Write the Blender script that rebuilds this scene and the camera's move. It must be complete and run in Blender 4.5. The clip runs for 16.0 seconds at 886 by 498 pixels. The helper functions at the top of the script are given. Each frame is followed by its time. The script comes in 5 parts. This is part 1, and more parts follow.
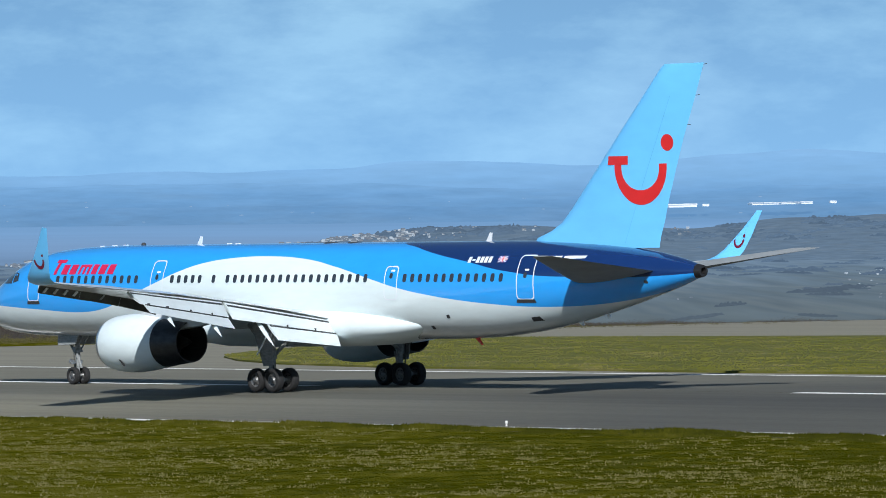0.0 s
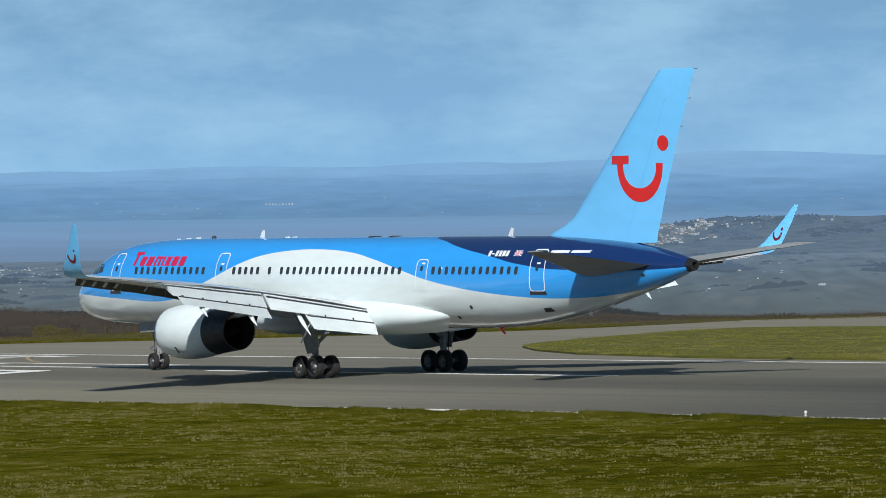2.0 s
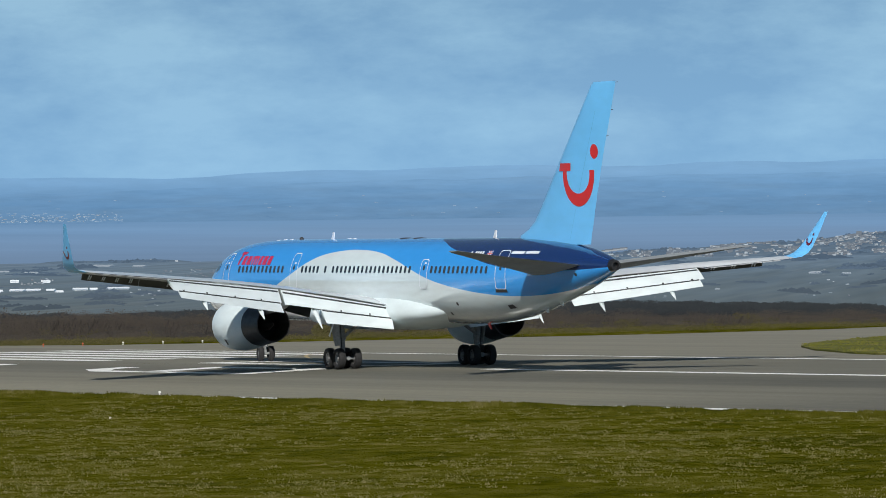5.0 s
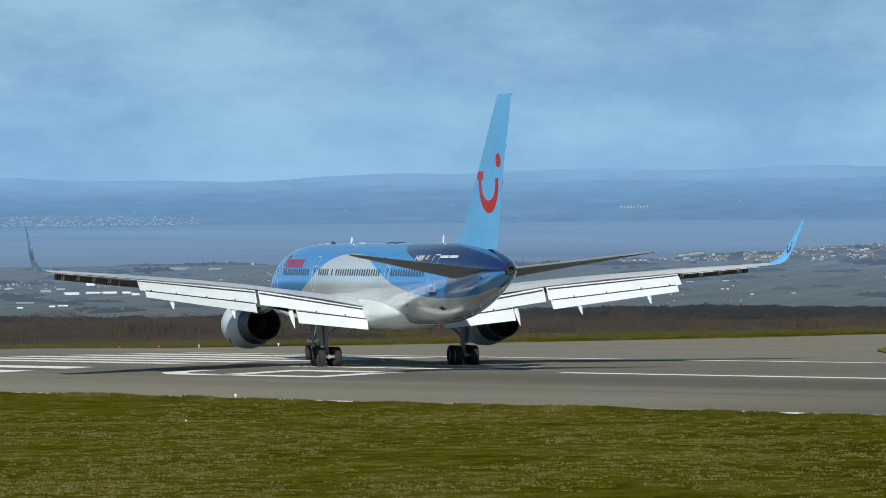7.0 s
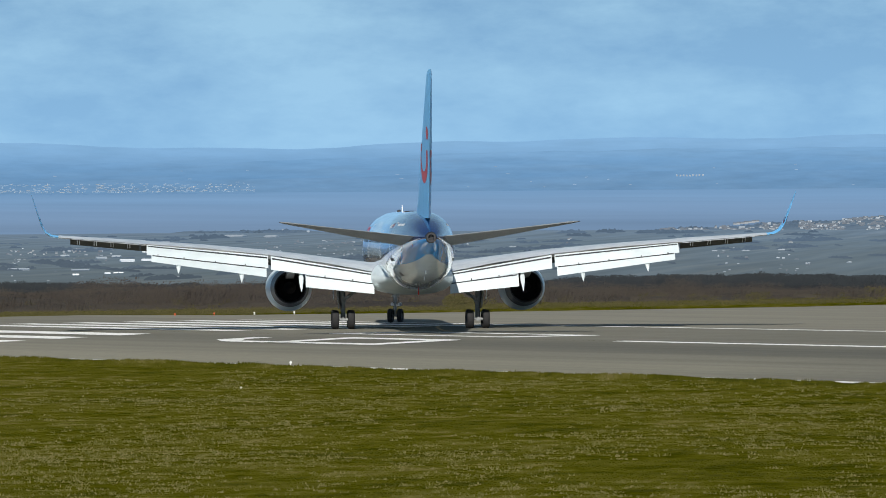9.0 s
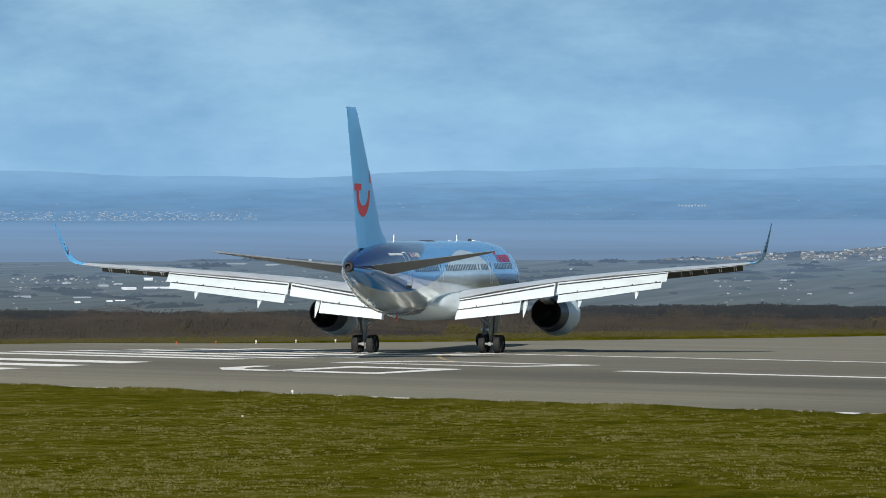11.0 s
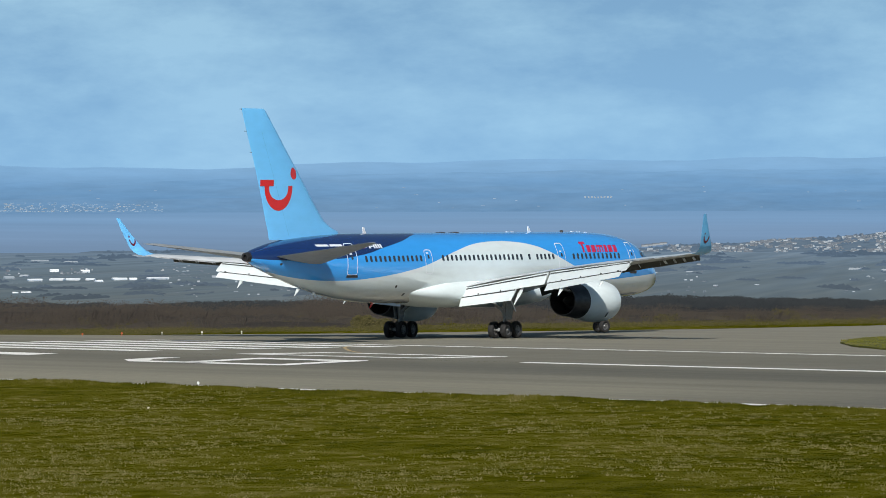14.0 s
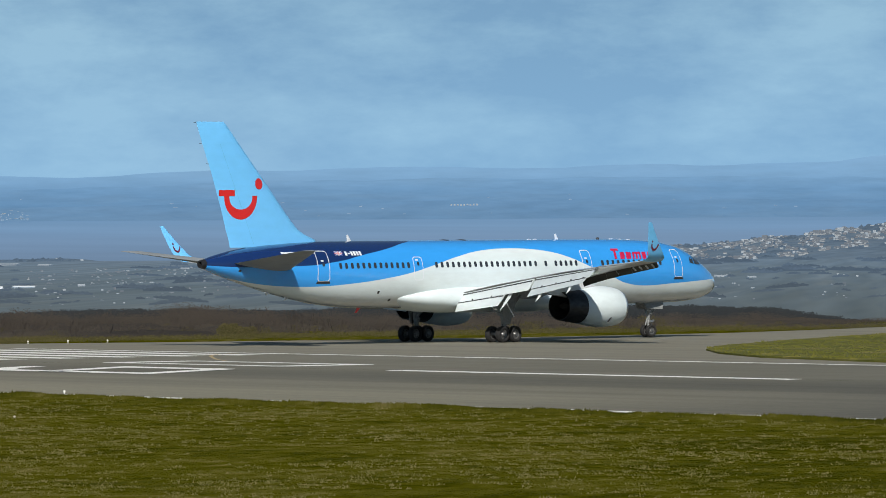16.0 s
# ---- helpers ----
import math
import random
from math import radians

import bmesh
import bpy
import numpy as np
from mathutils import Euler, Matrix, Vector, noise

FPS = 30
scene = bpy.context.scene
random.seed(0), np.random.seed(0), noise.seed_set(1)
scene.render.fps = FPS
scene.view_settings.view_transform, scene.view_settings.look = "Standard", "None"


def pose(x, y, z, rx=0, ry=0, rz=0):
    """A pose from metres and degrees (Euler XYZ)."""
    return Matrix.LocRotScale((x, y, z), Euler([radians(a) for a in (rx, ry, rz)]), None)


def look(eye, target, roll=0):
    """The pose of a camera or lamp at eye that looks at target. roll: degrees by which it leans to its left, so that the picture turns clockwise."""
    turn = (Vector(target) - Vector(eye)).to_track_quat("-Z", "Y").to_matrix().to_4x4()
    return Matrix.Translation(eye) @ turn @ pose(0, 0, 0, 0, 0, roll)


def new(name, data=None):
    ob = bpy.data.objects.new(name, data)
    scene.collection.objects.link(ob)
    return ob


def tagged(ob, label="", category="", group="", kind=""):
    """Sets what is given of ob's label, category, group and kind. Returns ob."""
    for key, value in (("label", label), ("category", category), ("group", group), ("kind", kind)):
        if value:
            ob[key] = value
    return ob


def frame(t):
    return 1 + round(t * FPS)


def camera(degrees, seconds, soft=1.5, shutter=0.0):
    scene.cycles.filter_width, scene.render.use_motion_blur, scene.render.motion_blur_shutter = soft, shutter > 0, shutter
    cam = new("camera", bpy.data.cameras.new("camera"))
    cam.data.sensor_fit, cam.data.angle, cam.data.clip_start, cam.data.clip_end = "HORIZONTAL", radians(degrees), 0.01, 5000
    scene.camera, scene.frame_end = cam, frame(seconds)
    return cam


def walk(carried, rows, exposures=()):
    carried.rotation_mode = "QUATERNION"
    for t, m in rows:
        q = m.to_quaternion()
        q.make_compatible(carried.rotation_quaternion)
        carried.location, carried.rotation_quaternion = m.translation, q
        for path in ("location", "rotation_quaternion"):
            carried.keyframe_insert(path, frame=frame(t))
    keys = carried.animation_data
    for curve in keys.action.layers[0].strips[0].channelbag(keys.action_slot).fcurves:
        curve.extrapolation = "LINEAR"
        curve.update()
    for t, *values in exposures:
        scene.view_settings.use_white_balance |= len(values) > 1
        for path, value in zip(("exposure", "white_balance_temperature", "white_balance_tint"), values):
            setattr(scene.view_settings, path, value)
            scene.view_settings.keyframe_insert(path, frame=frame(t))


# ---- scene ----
FOV, EYE_Z = 8.5856, 5.907
CAM_ROWS = [  # seconds, pan, tilt, lean
    (0, 0.005, 0.015, -0.686),
    (0.5, 0.786, -0.240, -0.736),
    (1, 1.565, -0.334, -0.793),
    (1.5, 2.280, -0.145, -0.774),
    (2, 2.903, -0.044, -0.795),
    (2.5, 3.555, -0.119, -0.793),
    (3, 4.061, -0.165, -0.866),
    (3.5, 4.459, -0.051, -0.755),
    (6, 6.075, -0.045, -0.700),
    (6.5, 6.177, -0.150, -0.640),
    (7, 6.343, 0.021, -0.594),
    (7.5, 6.483, -0.020, -0.523),
    (8, 6.633, -0.202, -0.447),
    (8.5, 6.745, -0.292, -0.387),
    (9, 6.885, -0.286, -0.413),
    (11.5, 6.881, 0.028, -0.149),
    (12, 6.819, -0.051, -0.173),
    (12.5, 6.625, -0.064, -0.278),
    (13, 6.537, -0.060, -0.212),
    (13.5, 6.326, -0.069, -0.200),
    (14, 5.992, -0.087, -0.181),
    (14.5, 5.481, -0.106, -0.226),
    (15, 5.025, -0.074, -0.194),
    (15.5, 4.856, -0.037, -0.275),
    (16, 4.692, -0.016, -0.306),
]
PLANE_ROWS = [  # seconds, x, y, heading, bank, pitch
    (0, -4.69, 257.63, 131.64, -0.74, 0.07),
    (0.5, -7.94, 261.31, 131.36, -0.79, 0.11),
    (1, -11.04, 264.86, 131.02, -0.88, 0.23),
    (1.5, -13.96, 268.32, 130.48, -0.87, 0.28),
    (2, -16.72, 271.69, 129.68, -0.81, 0.26),
    (2.5, -19.29, 274.90, 128.69, -0.78, 0.27),
    (3, -21.71, 278.08, 127.48, -0.73, 0.18),
    (3.5, -24.09, 281.27, 126.05, -0.72, 0.16),
    (6, -33.55, 297.35, 115.83, -0.02, 0.14),
    (6.5, -35.00, 300.53, 113.44, 0.05, 0.13),
    (7, -36.35, 303.83, 110.99, 0.07, 0.09),
    (7.5, -37.54, 307.37, 108.47, 0.12, 0.19),
    (8, -38.60, 310.88, 105.68, 0.07, 0.12),
    (8.5, -39.48, 314.47, 102.83, 0.15, 0.07),
    (9, -40.24, 318.18, 99.88, 0.19, 0.04),
    (11.5, -41.21, 336.63, 82.90, 0.07, 0.12),
    (12, -40.73, 339.92, 79.41, 0.08, 0.06),
    (12.5, -40.00, 343.46, 75.87, 0.02, 0.04),
    (13, -39.13, 346.99, 72.26, 0.08, 0.08),
    (13.5, -37.97, 350.59, 68.64, 0.01, 0.14),
    (14, -36.60, 354.08, 65.10, -0.09, 0.17),
    (14.5, -35.03, 357.46, 61.68, -0.13, 0.09),
    (15, -33.22, 360.77, 58.40, -0.14, 0.19),
    (15.5, -31.23, 363.96, 55.40, -0.06, 0.28),
    (16, -29.13, 367.07, 52.61, 0.04, 0.13),
]

# ---------------------------------------------------------------- camera
cam = camera(FOV, 16.0, 0.9)
EYE = Vector((0.0, 0.0, EYE_Z))


def aim(pan, tilt):
    a, e = radians(pan), radians(tilt)
    return Vector((-math.sin(a) * math.cos(e), math.cos(a) * math.cos(e), math.sin(e)))


walk(cam, [(t, look(EYE, EYE + 100 * aim(p, e), r)) for t, p, e, r in CAM_ROWS],
     [(0.0, 0.13, 6020, 10), (1.5, 0.01, 6260, 10), (3.5, -0.06, 6430, 10), (6.0, -0.11, 6430, 10), (6.5, -0.01, 6440, 10), (7.0, -0.05, 6450, 10), (8.0, -0.14, 6460, 10), (9.0, 0.06, 6480, 10),
      (11.5, -0.02, 6480, 10), (12.5, 0.0, 6500, 10), (14.5, 0.04, 6560, 10), (16.0, -0.09, 6620, 10)])

# ---------------------------------------------------------------- light
SUN_AZ, SUN_EL = -89.0, 33.5
sun = new("sun", bpy.data.lights.new("sun", "SUN"))
sun.data.energy, sun.data.angle, sun.data.color = 5.2, radians(0.6), (1.0, 0.96, 0.88)
sun_way = Vector((math.cos(radians(SUN_AZ)) * math.cos(radians(SUN_EL)), math.sin(radians(SUN_AZ)) * math.cos(radians(SUN_EL)), math.sin(radians(SUN_EL))))
sun.matrix_world = look(sun_way * 300, (0, 0, 0))

world = bpy.data.worlds.new("sky")
scene.world = world
world.use_nodes = True
wt = world.node_tree
wt.nodes.clear()


def wnode(kind, **kw):
    n = wt.nodes.new(kind)
    for k, v in kw.items():
        n.inputs[k].default_value = v
    return n


w_out, w_bg = wnode("ShaderNodeOutputWorld"), wnode("ShaderNodeBackground", Strength=0.05)
w_sky = wnode("ShaderNodeTexSky")
w_sky.sky_type, w_sky.sun_disc = "NISHITA", False
w_sky.sun_elevation, w_sky.sun_rotation = radians(SUN_EL), radians(90 - SUN_AZ)
w_sky.air_density, w_sky.dust_density = 1.2, 1.0
w_tc = wnode("ShaderNodeTexCoord")
w_map = wnode("ShaderNodeMapping")
w_map.inputs["Scale"].default_value = (8.0, 8.0, 21.0)
w_n1 = wnode("ShaderNodeTexNoise", Scale=3.0, Detail=8.0, Roughness=0.62)
w_ramp = wnode("ShaderNodeValToRGB")
w_ramp.color_ramp.elements[0].position, w_ramp.color_ramp.elements[1].position = 0.40, 0.66
w_ramp.color_ramp.elements[0].color = (3.4, 7.5, 12.6, 1)
w_ramp.color_ramp.elements[1].color = (7.1, 12.4, 16.8, 1)
w_mix = wnode("ShaderNodeMix")
w_mix.data_type = "RGBA"
w_sep, w_high = wnode("ShaderNodeSeparateXYZ"), wnode("ShaderNodeMapRange")
for i, v in ((1, 0.0), (2, 0.30), (3, 0.92), (4, 0.10)):
    w_high.inputs[i].default_value = v
wt.links.new(w_tc.outputs["Generated"], w_sep.inputs[0])
wt.links.new(w_sep.outputs[2], w_high.inputs[0])
wt.links.new(w_high.outputs[0], w_mix.inputs[0])
wt.links.new(w_tc.outputs["Generated"], w_map.inputs["Vector"])
wt.links.new(w_map.outputs[0], w_n1.inputs["Vector"])
wt.links.new(w_n1.outputs["Fac"], w_ramp.inputs[0])
w_dim = wnode("ShaderNodeMix")
w_dim.data_type, w_dim.blend_type = "RGBA", "MULTIPLY"
w_dim.inputs[0].default_value = 1.0
w_dim.inputs[7].default_value = (0.60, 0.61, 0.64, 1)   # deep clear blue overhead
wt.links.new(w_sky.outputs[0], w_dim.inputs[6])
wt.links.new(w_dim.outputs[2], w_mix.inputs[6])
wt.links.new(w_ramp.outputs[0], w_mix.inputs[7])
w_haze, w_low = wnode("ShaderNodeMix"), wnode("ShaderNodeMapRange")
w_haze.data_type = "RGBA"
for i, v in ((1, 0.008), (2, 0.055), (3, 0.6), (4, 0.0)):
    w_low.inputs[i].default_value = v
w_haze.inputs[7].default_value = (6.2, 11.4, 17.0, 1)
wt.links.new(w_sep.outputs[2], w_low.inputs[0])
wt.links.new(w_low.outputs[0], w_haze.inputs[0])
wt.links.new(w_mix.outputs[2], w_haze.inputs[6])
wt.links.new(w_haze.outputs[2], w_bg.inputs[0])
wt.links.new(w_bg.outputs[0], w_out.inputs[0])


# ---------------------------------------------------------------- materials
def thin_leaf(k, share=0.5):
    """Lets light through thin leaves and twigs."""
    tr, mx = k.n("ShaderNodeBsdfTranslucent"), k.n("ShaderNodeMixShader", Fac=share)
    src = k.p.inputs["Base Color"].links[0].from_socket
    k.link(src, tr.inputs["Color"])
    out = k.t.nodes["Material Output"]
    k.link(k.p.outputs[0], mx.inputs[1])
    k.link(tr.outputs[0], mx.inputs[2])
    k.link(mx.outputs[0], out.inputs["Surface"])


class Nodes:
    """A node material with a principled shader and a few short cuts."""

    def __init__(self, name, rough=0.6, metal=0.0, spec=0.5):
        self.m = bpy.data.materials.new(name)
        self.m.use_nodes = True
        self.t = self.m.node_tree
        self.p = self.t.nodes["Principled BSDF"]
        self.p.inputs["Roughness"].default_value = rough
        self.p.inputs["Metallic"].default_value = metal
        self.p.inputs["Specular IOR Level"].default_value = spec

    def n(self, kind, **kw):
        x = self.t.nodes.new(kind)
        for k, v in kw.items():
            x.inputs[k].default_value = v
        return x

    def link(self, a, b):
        self.t.links.new(a, b)

    def coords(self, scale=(1, 1, 1), where="Object"):
        tc, mp = self.n("ShaderNodeTexCoord"), self.n("ShaderNodeMapping")
        mp.inputs["Scale"].default_value = scale
        self.link(tc.outputs[where], mp.inputs["Vector"])
        return mp.outputs[0]

    def noise(self, vec, scale, detail=4.0, rough=0.55):
        x = self.n("ShaderNodeTexNoise", Scale=scale, Detail=detail, Roughness=rough)
        self.link(vec, x.inputs["Vector"])
        return x.outputs["Fac"]

    def ramp(self, fac, stops):
        x = self.n("ShaderNodeValToRGB")
        e = x.color_ramp.elements
        while len(e) < len(stops):
            e.new(0.5)
        for el, (pos, col) in zip(e, stops):
            el.position, el.color = pos, (*col, 1)
        self.link(fac, x.inputs[0])
        return x.outputs[0]

    def math(self, op, a, b=None):
        x = self.n("ShaderNodeMath")
        x.operation = op
        for i, v in enumerate((a, b)):
            if v is None:
                continue
            if isinstance(v, (int, float)):
                x.inputs[i].default_value = v
            else:
                self.link(v, x.inputs[i])
        return x.outputs[0]

    def mix(self, fac, a, b, mode="MIX"):
        x = self.n("ShaderNodeMix")
        x.data_type, x.blend_type = "RGBA", mode
        for i, v in ((0, fac), (6, a), (7, b)):
            if isinstance(v, (int, float)):
                x.inputs[i].default_value = v
            elif isinstance(v, tuple):
                x.inputs[i].default_value = (*v, 1)
            else:
                self.link(v, x.inputs[i])
        return x.outputs[2]

    def colour(self, c):
        if isinstance(c, tuple):
            self.p.inputs["Base Color"].default_value = (*c, 1)
        else:
            self.link(c, self.p.inputs["Base Color"])
        return self

    def bump(self, fac, strength=0.3, dist=0.02):
        x = self.n("ShaderNodeBump", Strength=strength, Distance=dist)
        self.link(fac, x.inputs["Height"])
        self.link(x.outputs[0], self.p.inputs["Normal"])
        return self

    def rough(self, fac, lo, hi):
        x = self.n("ShaderNodeMapRange")
        x.inputs[3].default_value, x.inputs[4].default_value = lo, hi
        self.link(fac, x.inputs[0])
        self.link(x.outputs[0], self.p.inputs["Roughness"])
        return self


def paint(name, col, rough=0.3, metal=0.0, dirt=0.08, scale=0.8):
    k = Nodes(name, rough, metal)
    v = k.coords((1, 1, 2.5))
    a = k.noise(v, scale, 5)
    dark = tuple(c * (1 - dirt * 2.2) for c in col)
    k.colour(k.ramp(a, [(0.3, dark), (0.62, col)]))
    k.rough(k.noise(v, scale * 5, 3), rough * 0.8, rough * 1.3)
    return k.m


SKY_BLUE, FIN_BLUE, NAVY, RED = (0.032, 0.338, 0.88), (0.165, 0.545, 0.97), (0.006, 0.026, 0.118), (0.62, 0.02, 0.02)
M_WHITE = paint("white_paint", (0.71, 0.80, 0.83), 0.32, dirt=0.05)
M_FLAP = paint("flap_white_paint", (0.57, 0.635, 0.66), 0.4, dirt=0.06)
M_WING = paint("wing_grey_paint", (0.63, 0.66, 0.69), 0.2, dirt=0.08)
M_TAILPLANE = paint("tailplane_grey_paint", (0.28, 0.305, 0.325), 0.6, dirt=0.08)
M_TAILPLANE.node_tree.nodes["Principled BSDF"].inputs["Specular IOR Level"].default_value = 0.15
M_FIN = paint("fin_blue_paint", FIN_BLUE, 0.3, dirt=0.03)
M_RED = paint("red_paint", RED, 0.35, dirt=0.04)
M_TITLE = paint("crimson_title_paint", (0.56, 0.015, 0.075), 0.35, dirt=0.04)
M_DARKSMILE = paint("dark_smile_paint", (0.16, 0.012, 0.035), 0.4)
M_SEAM = paint("dark_seam", (0.03, 0.032, 0.036), 0.6)
M_COVE_SHADE = paint("slat_cove_shade", (0.075, 0.078, 0.068), 0.7)
M_METAL = paint("bare_metal", (0.55, 0.56, 0.58), 0.28, 0.9, dirt=0.12, scale=3)
M_EXHAUST = paint("burnt_exhaust_metal", (0.06, 0.06, 0.065), 0.42, 0.7, dirt=0.2, scale=2)
M_STRUT = paint("gear_grey_paint", (0.25, 0.265, 0.27), 0.45, dirt=0.2, scale=6)
M_TYRE = paint("tyre_rubber", (0.014, 0.014, 0.015), 0.8, dirt=0.2, scale=4)
M_BLACK = paint("deep_black", (0.006, 0.006, 0.0065), 0.8, dirt=0.2)
M_HUB = paint("wheel_hub_metal", (0.17, 0.17, 0.17), 0.4, 0.5, dirt=0.2, scale=6)
M_PANE = paint("cabin_window_glass", (0.035, 0.045, 0.06), 0.12)
M_OUTLINE = paint("door_outline_paint", (0.75, 0.80, 0.86), 0.4)
M_FLAGBLUE = paint("flag_blue", (0.02, 0.03, 0.22), 0.4)


def livery():
    k = Nodes("fuselage_livery_paint", 0.28)
    v = k.coords()
    sep = k.n("ShaderNodeSeparateXYZ")
    k.link(v, sep.inputs[0])
    x, z = sep.outputs[0], sep.outputs[2]
    x01 = k.math("MULTIPLY", k.math("ADD", x, 24.0), 1 / 50.0)

    def line(points):
        fc = k.n("ShaderNodeFloatCurve")
        c = fc.mapping.curves[0]
        pts = [((px + 24.0) / 50.0, pz / 8.0) for px, pz in points]
        c.points[0].location, c.points[1].location = pts[0], pts[-1]
        for p in pts[1:-1]:
            c.points.new(*p)
        fc.mapping.update()
        k.link(x01, fc.inputs["Value"])
        return k.math("MULTIPLY", fc.outputs[0], 8.0)

    def above(curve, soft=0.012):
        m = k.n("ShaderNodeMapRange")
        m.inputs[1].default_value, m.inputs[2].default_value = -soft, soft
        k.link(k.math("SUBTRACT", z, curve), m.inputs[0])
        return m.outputs[0]

    wave = line([(-23.5, 4.75), (-21, 4.2), (-19.2, 3.86), (-17.4, 3.67), (-15.5, 3.6), (-13.85, 3.62), (-12.1, 3.72), (-10.3, 3.87), (-8.35, 4.09), (-6.35, 4.39), (-4.25, 4.84), (-2.0, 5.33),
                 (0.44, 5.70), (3.1, 5.82), (4.8, 5.78), (6.8, 5.60), (8.75, 5.17), (9.95, 4.78), (11.3, 4.35), (12.66, 3.94), (14.2, 3.5), (15.7, 3.36), (18.9, 3.48), (22.1, 3.64), (25, 3.75)])
    navy = line([(-23.5, 5.0), (-20, 4.82), (-16.5, 4.85), (-15.3, 4.88), (-14.4, 4.93), (-13.3, 5.05), (-12.1, 5.2), (-11.1, 5.38), (-9.96, 5.57), (-8.84, 5.73), (-7.5, 5.95), (-6.4, 6.15), (-5.2, 6.32), (-4.6, 6.6), (-3.6, 7.4), (25, 7.9)])
    # the crest of the wave is white, the belly behind and before it silver grey
    grime = k.noise(k.coords((0.5, 1, 2.0)), 1.6, 6)
    belly = k.ramp(grime, [(0.25, (0.50, 0.51, 0.52)), (0.65, (0.66, 0.67, 0.68))])
    white = k.ramp(grime, [(0.25, (0.66, 0.74, 0.765)), (0.6, (0.715, 0.81, 0.84))])
    low = k.n("ShaderNodeMapRange")
    low.inputs[1].default_value, low.inputs[2].default_value = 2.45, 3.15
    k.link(z, low.inputs[0])
    base = k.mix(low.outputs[0], belly, white)
    blue = k.ramp(grime, [(0.2, tuple(c * 0.93 for c in SKY_BLUE)), (0.6, SKY_BLUE)])
    base = k.mix(above(wave), base, blue)
    base = k.mix(above(navy), base, NAVY)
    k.colour(base)
    k.rough(grime, 0.16, 0.26)
    k.p.inputs["Coat Weight"].default_value = 0.9
    k.p.inputs["Coat Roughness"].default_value = 0.04
    return k.m


M_LIVERY = livery()


def asphalt():
    k = Nodes("worn_asphalt", 0.9, spec=0.25)
    v = k.coords()
    big = k.noise(v, 0.05, 5)
    fine = k.noise(v, 3.0, 6, 0.7)
    mp = k.n("ShaderNodeMapping")
    mp.inputs["Rotation"].default_value = (0, 0, radians(-131.67))
    k.link(v, mp.inputs["Vector"])
    st = k.n("ShaderNodeMapping")
    st.inputs["Scale"].default_value = (0.012, 0.55, 1)
    k.link(mp.outputs[0], st.inputs["Vector"])
    streak = k.noise(st.outputs[0], 1.0, 6, 0.6)
    c = k.ramp(big, [(0.3, (0.130, 0.125, 0.100)), (0.7, (0.164, 0.158, 0.127))])
    # the outer strip, which no wheel runs over, is paler
    sep, pale = k.n("ShaderNodeSeparateXYZ"), k.n("ShaderNodeMapRange")
    k.link(mp.outputs[0], sep.inputs[0])
    pale.inputs[1].default_value, pale.inputs[2].default_value = -163.0, -153.0
    k.link(sep.outputs[1], pale.inputs[0])
    c = k.mix(k.math("MULTIPLY", pale.outputs[0], 0.8), c, (0.215, 0.205, 0.158))
    # beyond the far edge line it is older and paler too; beside the centre line tyres have darkened it
    side = k.n("ShaderNodeMapRange")
    side.inputs[1].default_value, side.inputs[2].default_value = -190.5, -193.0
    k.link(sep.outputs[1], side.inputs[0])
    c = k.mix(k.math("MULTIPLY", side.outputs[0], 0.8), c, (0.205, 0.194, 0.156))
    wander = k.math("ADD", sep.outputs[1], k.math("MULTIPLY", streak, 3.0))
    near = k.n("ShaderNodeMapRange")
    near.inputs[1].default_value, near.inputs[2].default_value = 5.5, 1.5
    k.link(k.math("ABSOLUTE", k.math("ADD", wander, 162.7)), near.inputs[0])
    c = k.mix(k.math("MULTIPLY", near.outputs[0], 0.45), c, (0.05, 0.05, 0.045))
    # cloud shade over the touchdown stretch, painted into the asphalt colour
    shaded = k.n("ShaderNodeMapRange")
    for i, w in ((1, 212.0), (2, 172.0), (3, 0.0), (4, 0.74)):
        shaded.inputs[i].default_value = w
    k.link(k.math("ADD", sep.outputs[0], k.math("MULTIPLY", big, 24.0)), shaded.inputs[0])
    c = k.mix(k.math("MULTIPLY", shaded.outputs[0], k.math("SUBTRACT", 1.0, side.outputs[0])), c, (0.045, 0.046, 0.048))
    # towards the threshold the surface is older and bleached
    old = k.n("ShaderNodeMapRange")
    for i, w in ((1, 215.0), (2, 275.0), (3, 0.0), (4, 0.8)):
        old.inputs[i].default_value = w
    k.link(sep.outputs[0], old.inputs[0])
    strip = k.math("MULTIPLY", old.outputs[0], k.math("ADD", k.math("MULTIPLY", pale.outputs[0], 0.6), 0.45))
    c = k.mix(strip, c, (0.235, 0.222, 0.176))
    c = k.mix(0.5, c, k.ramp(streak, [(0.32, (0.62, 0.62, 0.63)), (0.6, (1.05, 1.05, 1.03))]), "MULTIPLY")
    c = k.mix(0.5, c, k.ramp(fine, [(0.3, (0.75, 0.75, 0.75)), (0.7, (1.15, 1.15, 1.15))]), "MULTIPLY")
    k.colour(c).bump(fine, 0.25, 0.01)
    return k.m


def grass(name, lo, hi, dry, scale=0.25):
    k = Nodes(name, 0.9, spec=0.15)
    v = k.coords()
    a, b = k.noise(v, scale, 6, 0.65), k.noise(v, scale * 9, 5, 0.7)
    c = k.ramp(a, [(0.3, lo), (0.55, hi), (0.75, dry)])
    c = k.mix(0.4, c, k.ramp(b, [(0.3, (0.78, 0.78, 0.75)), (0.7, (1.22, 1.2, 1.15))]), "MULTIPLY")
    k.colour(c).bump(b, 0.3, 0.05)
    return k.m


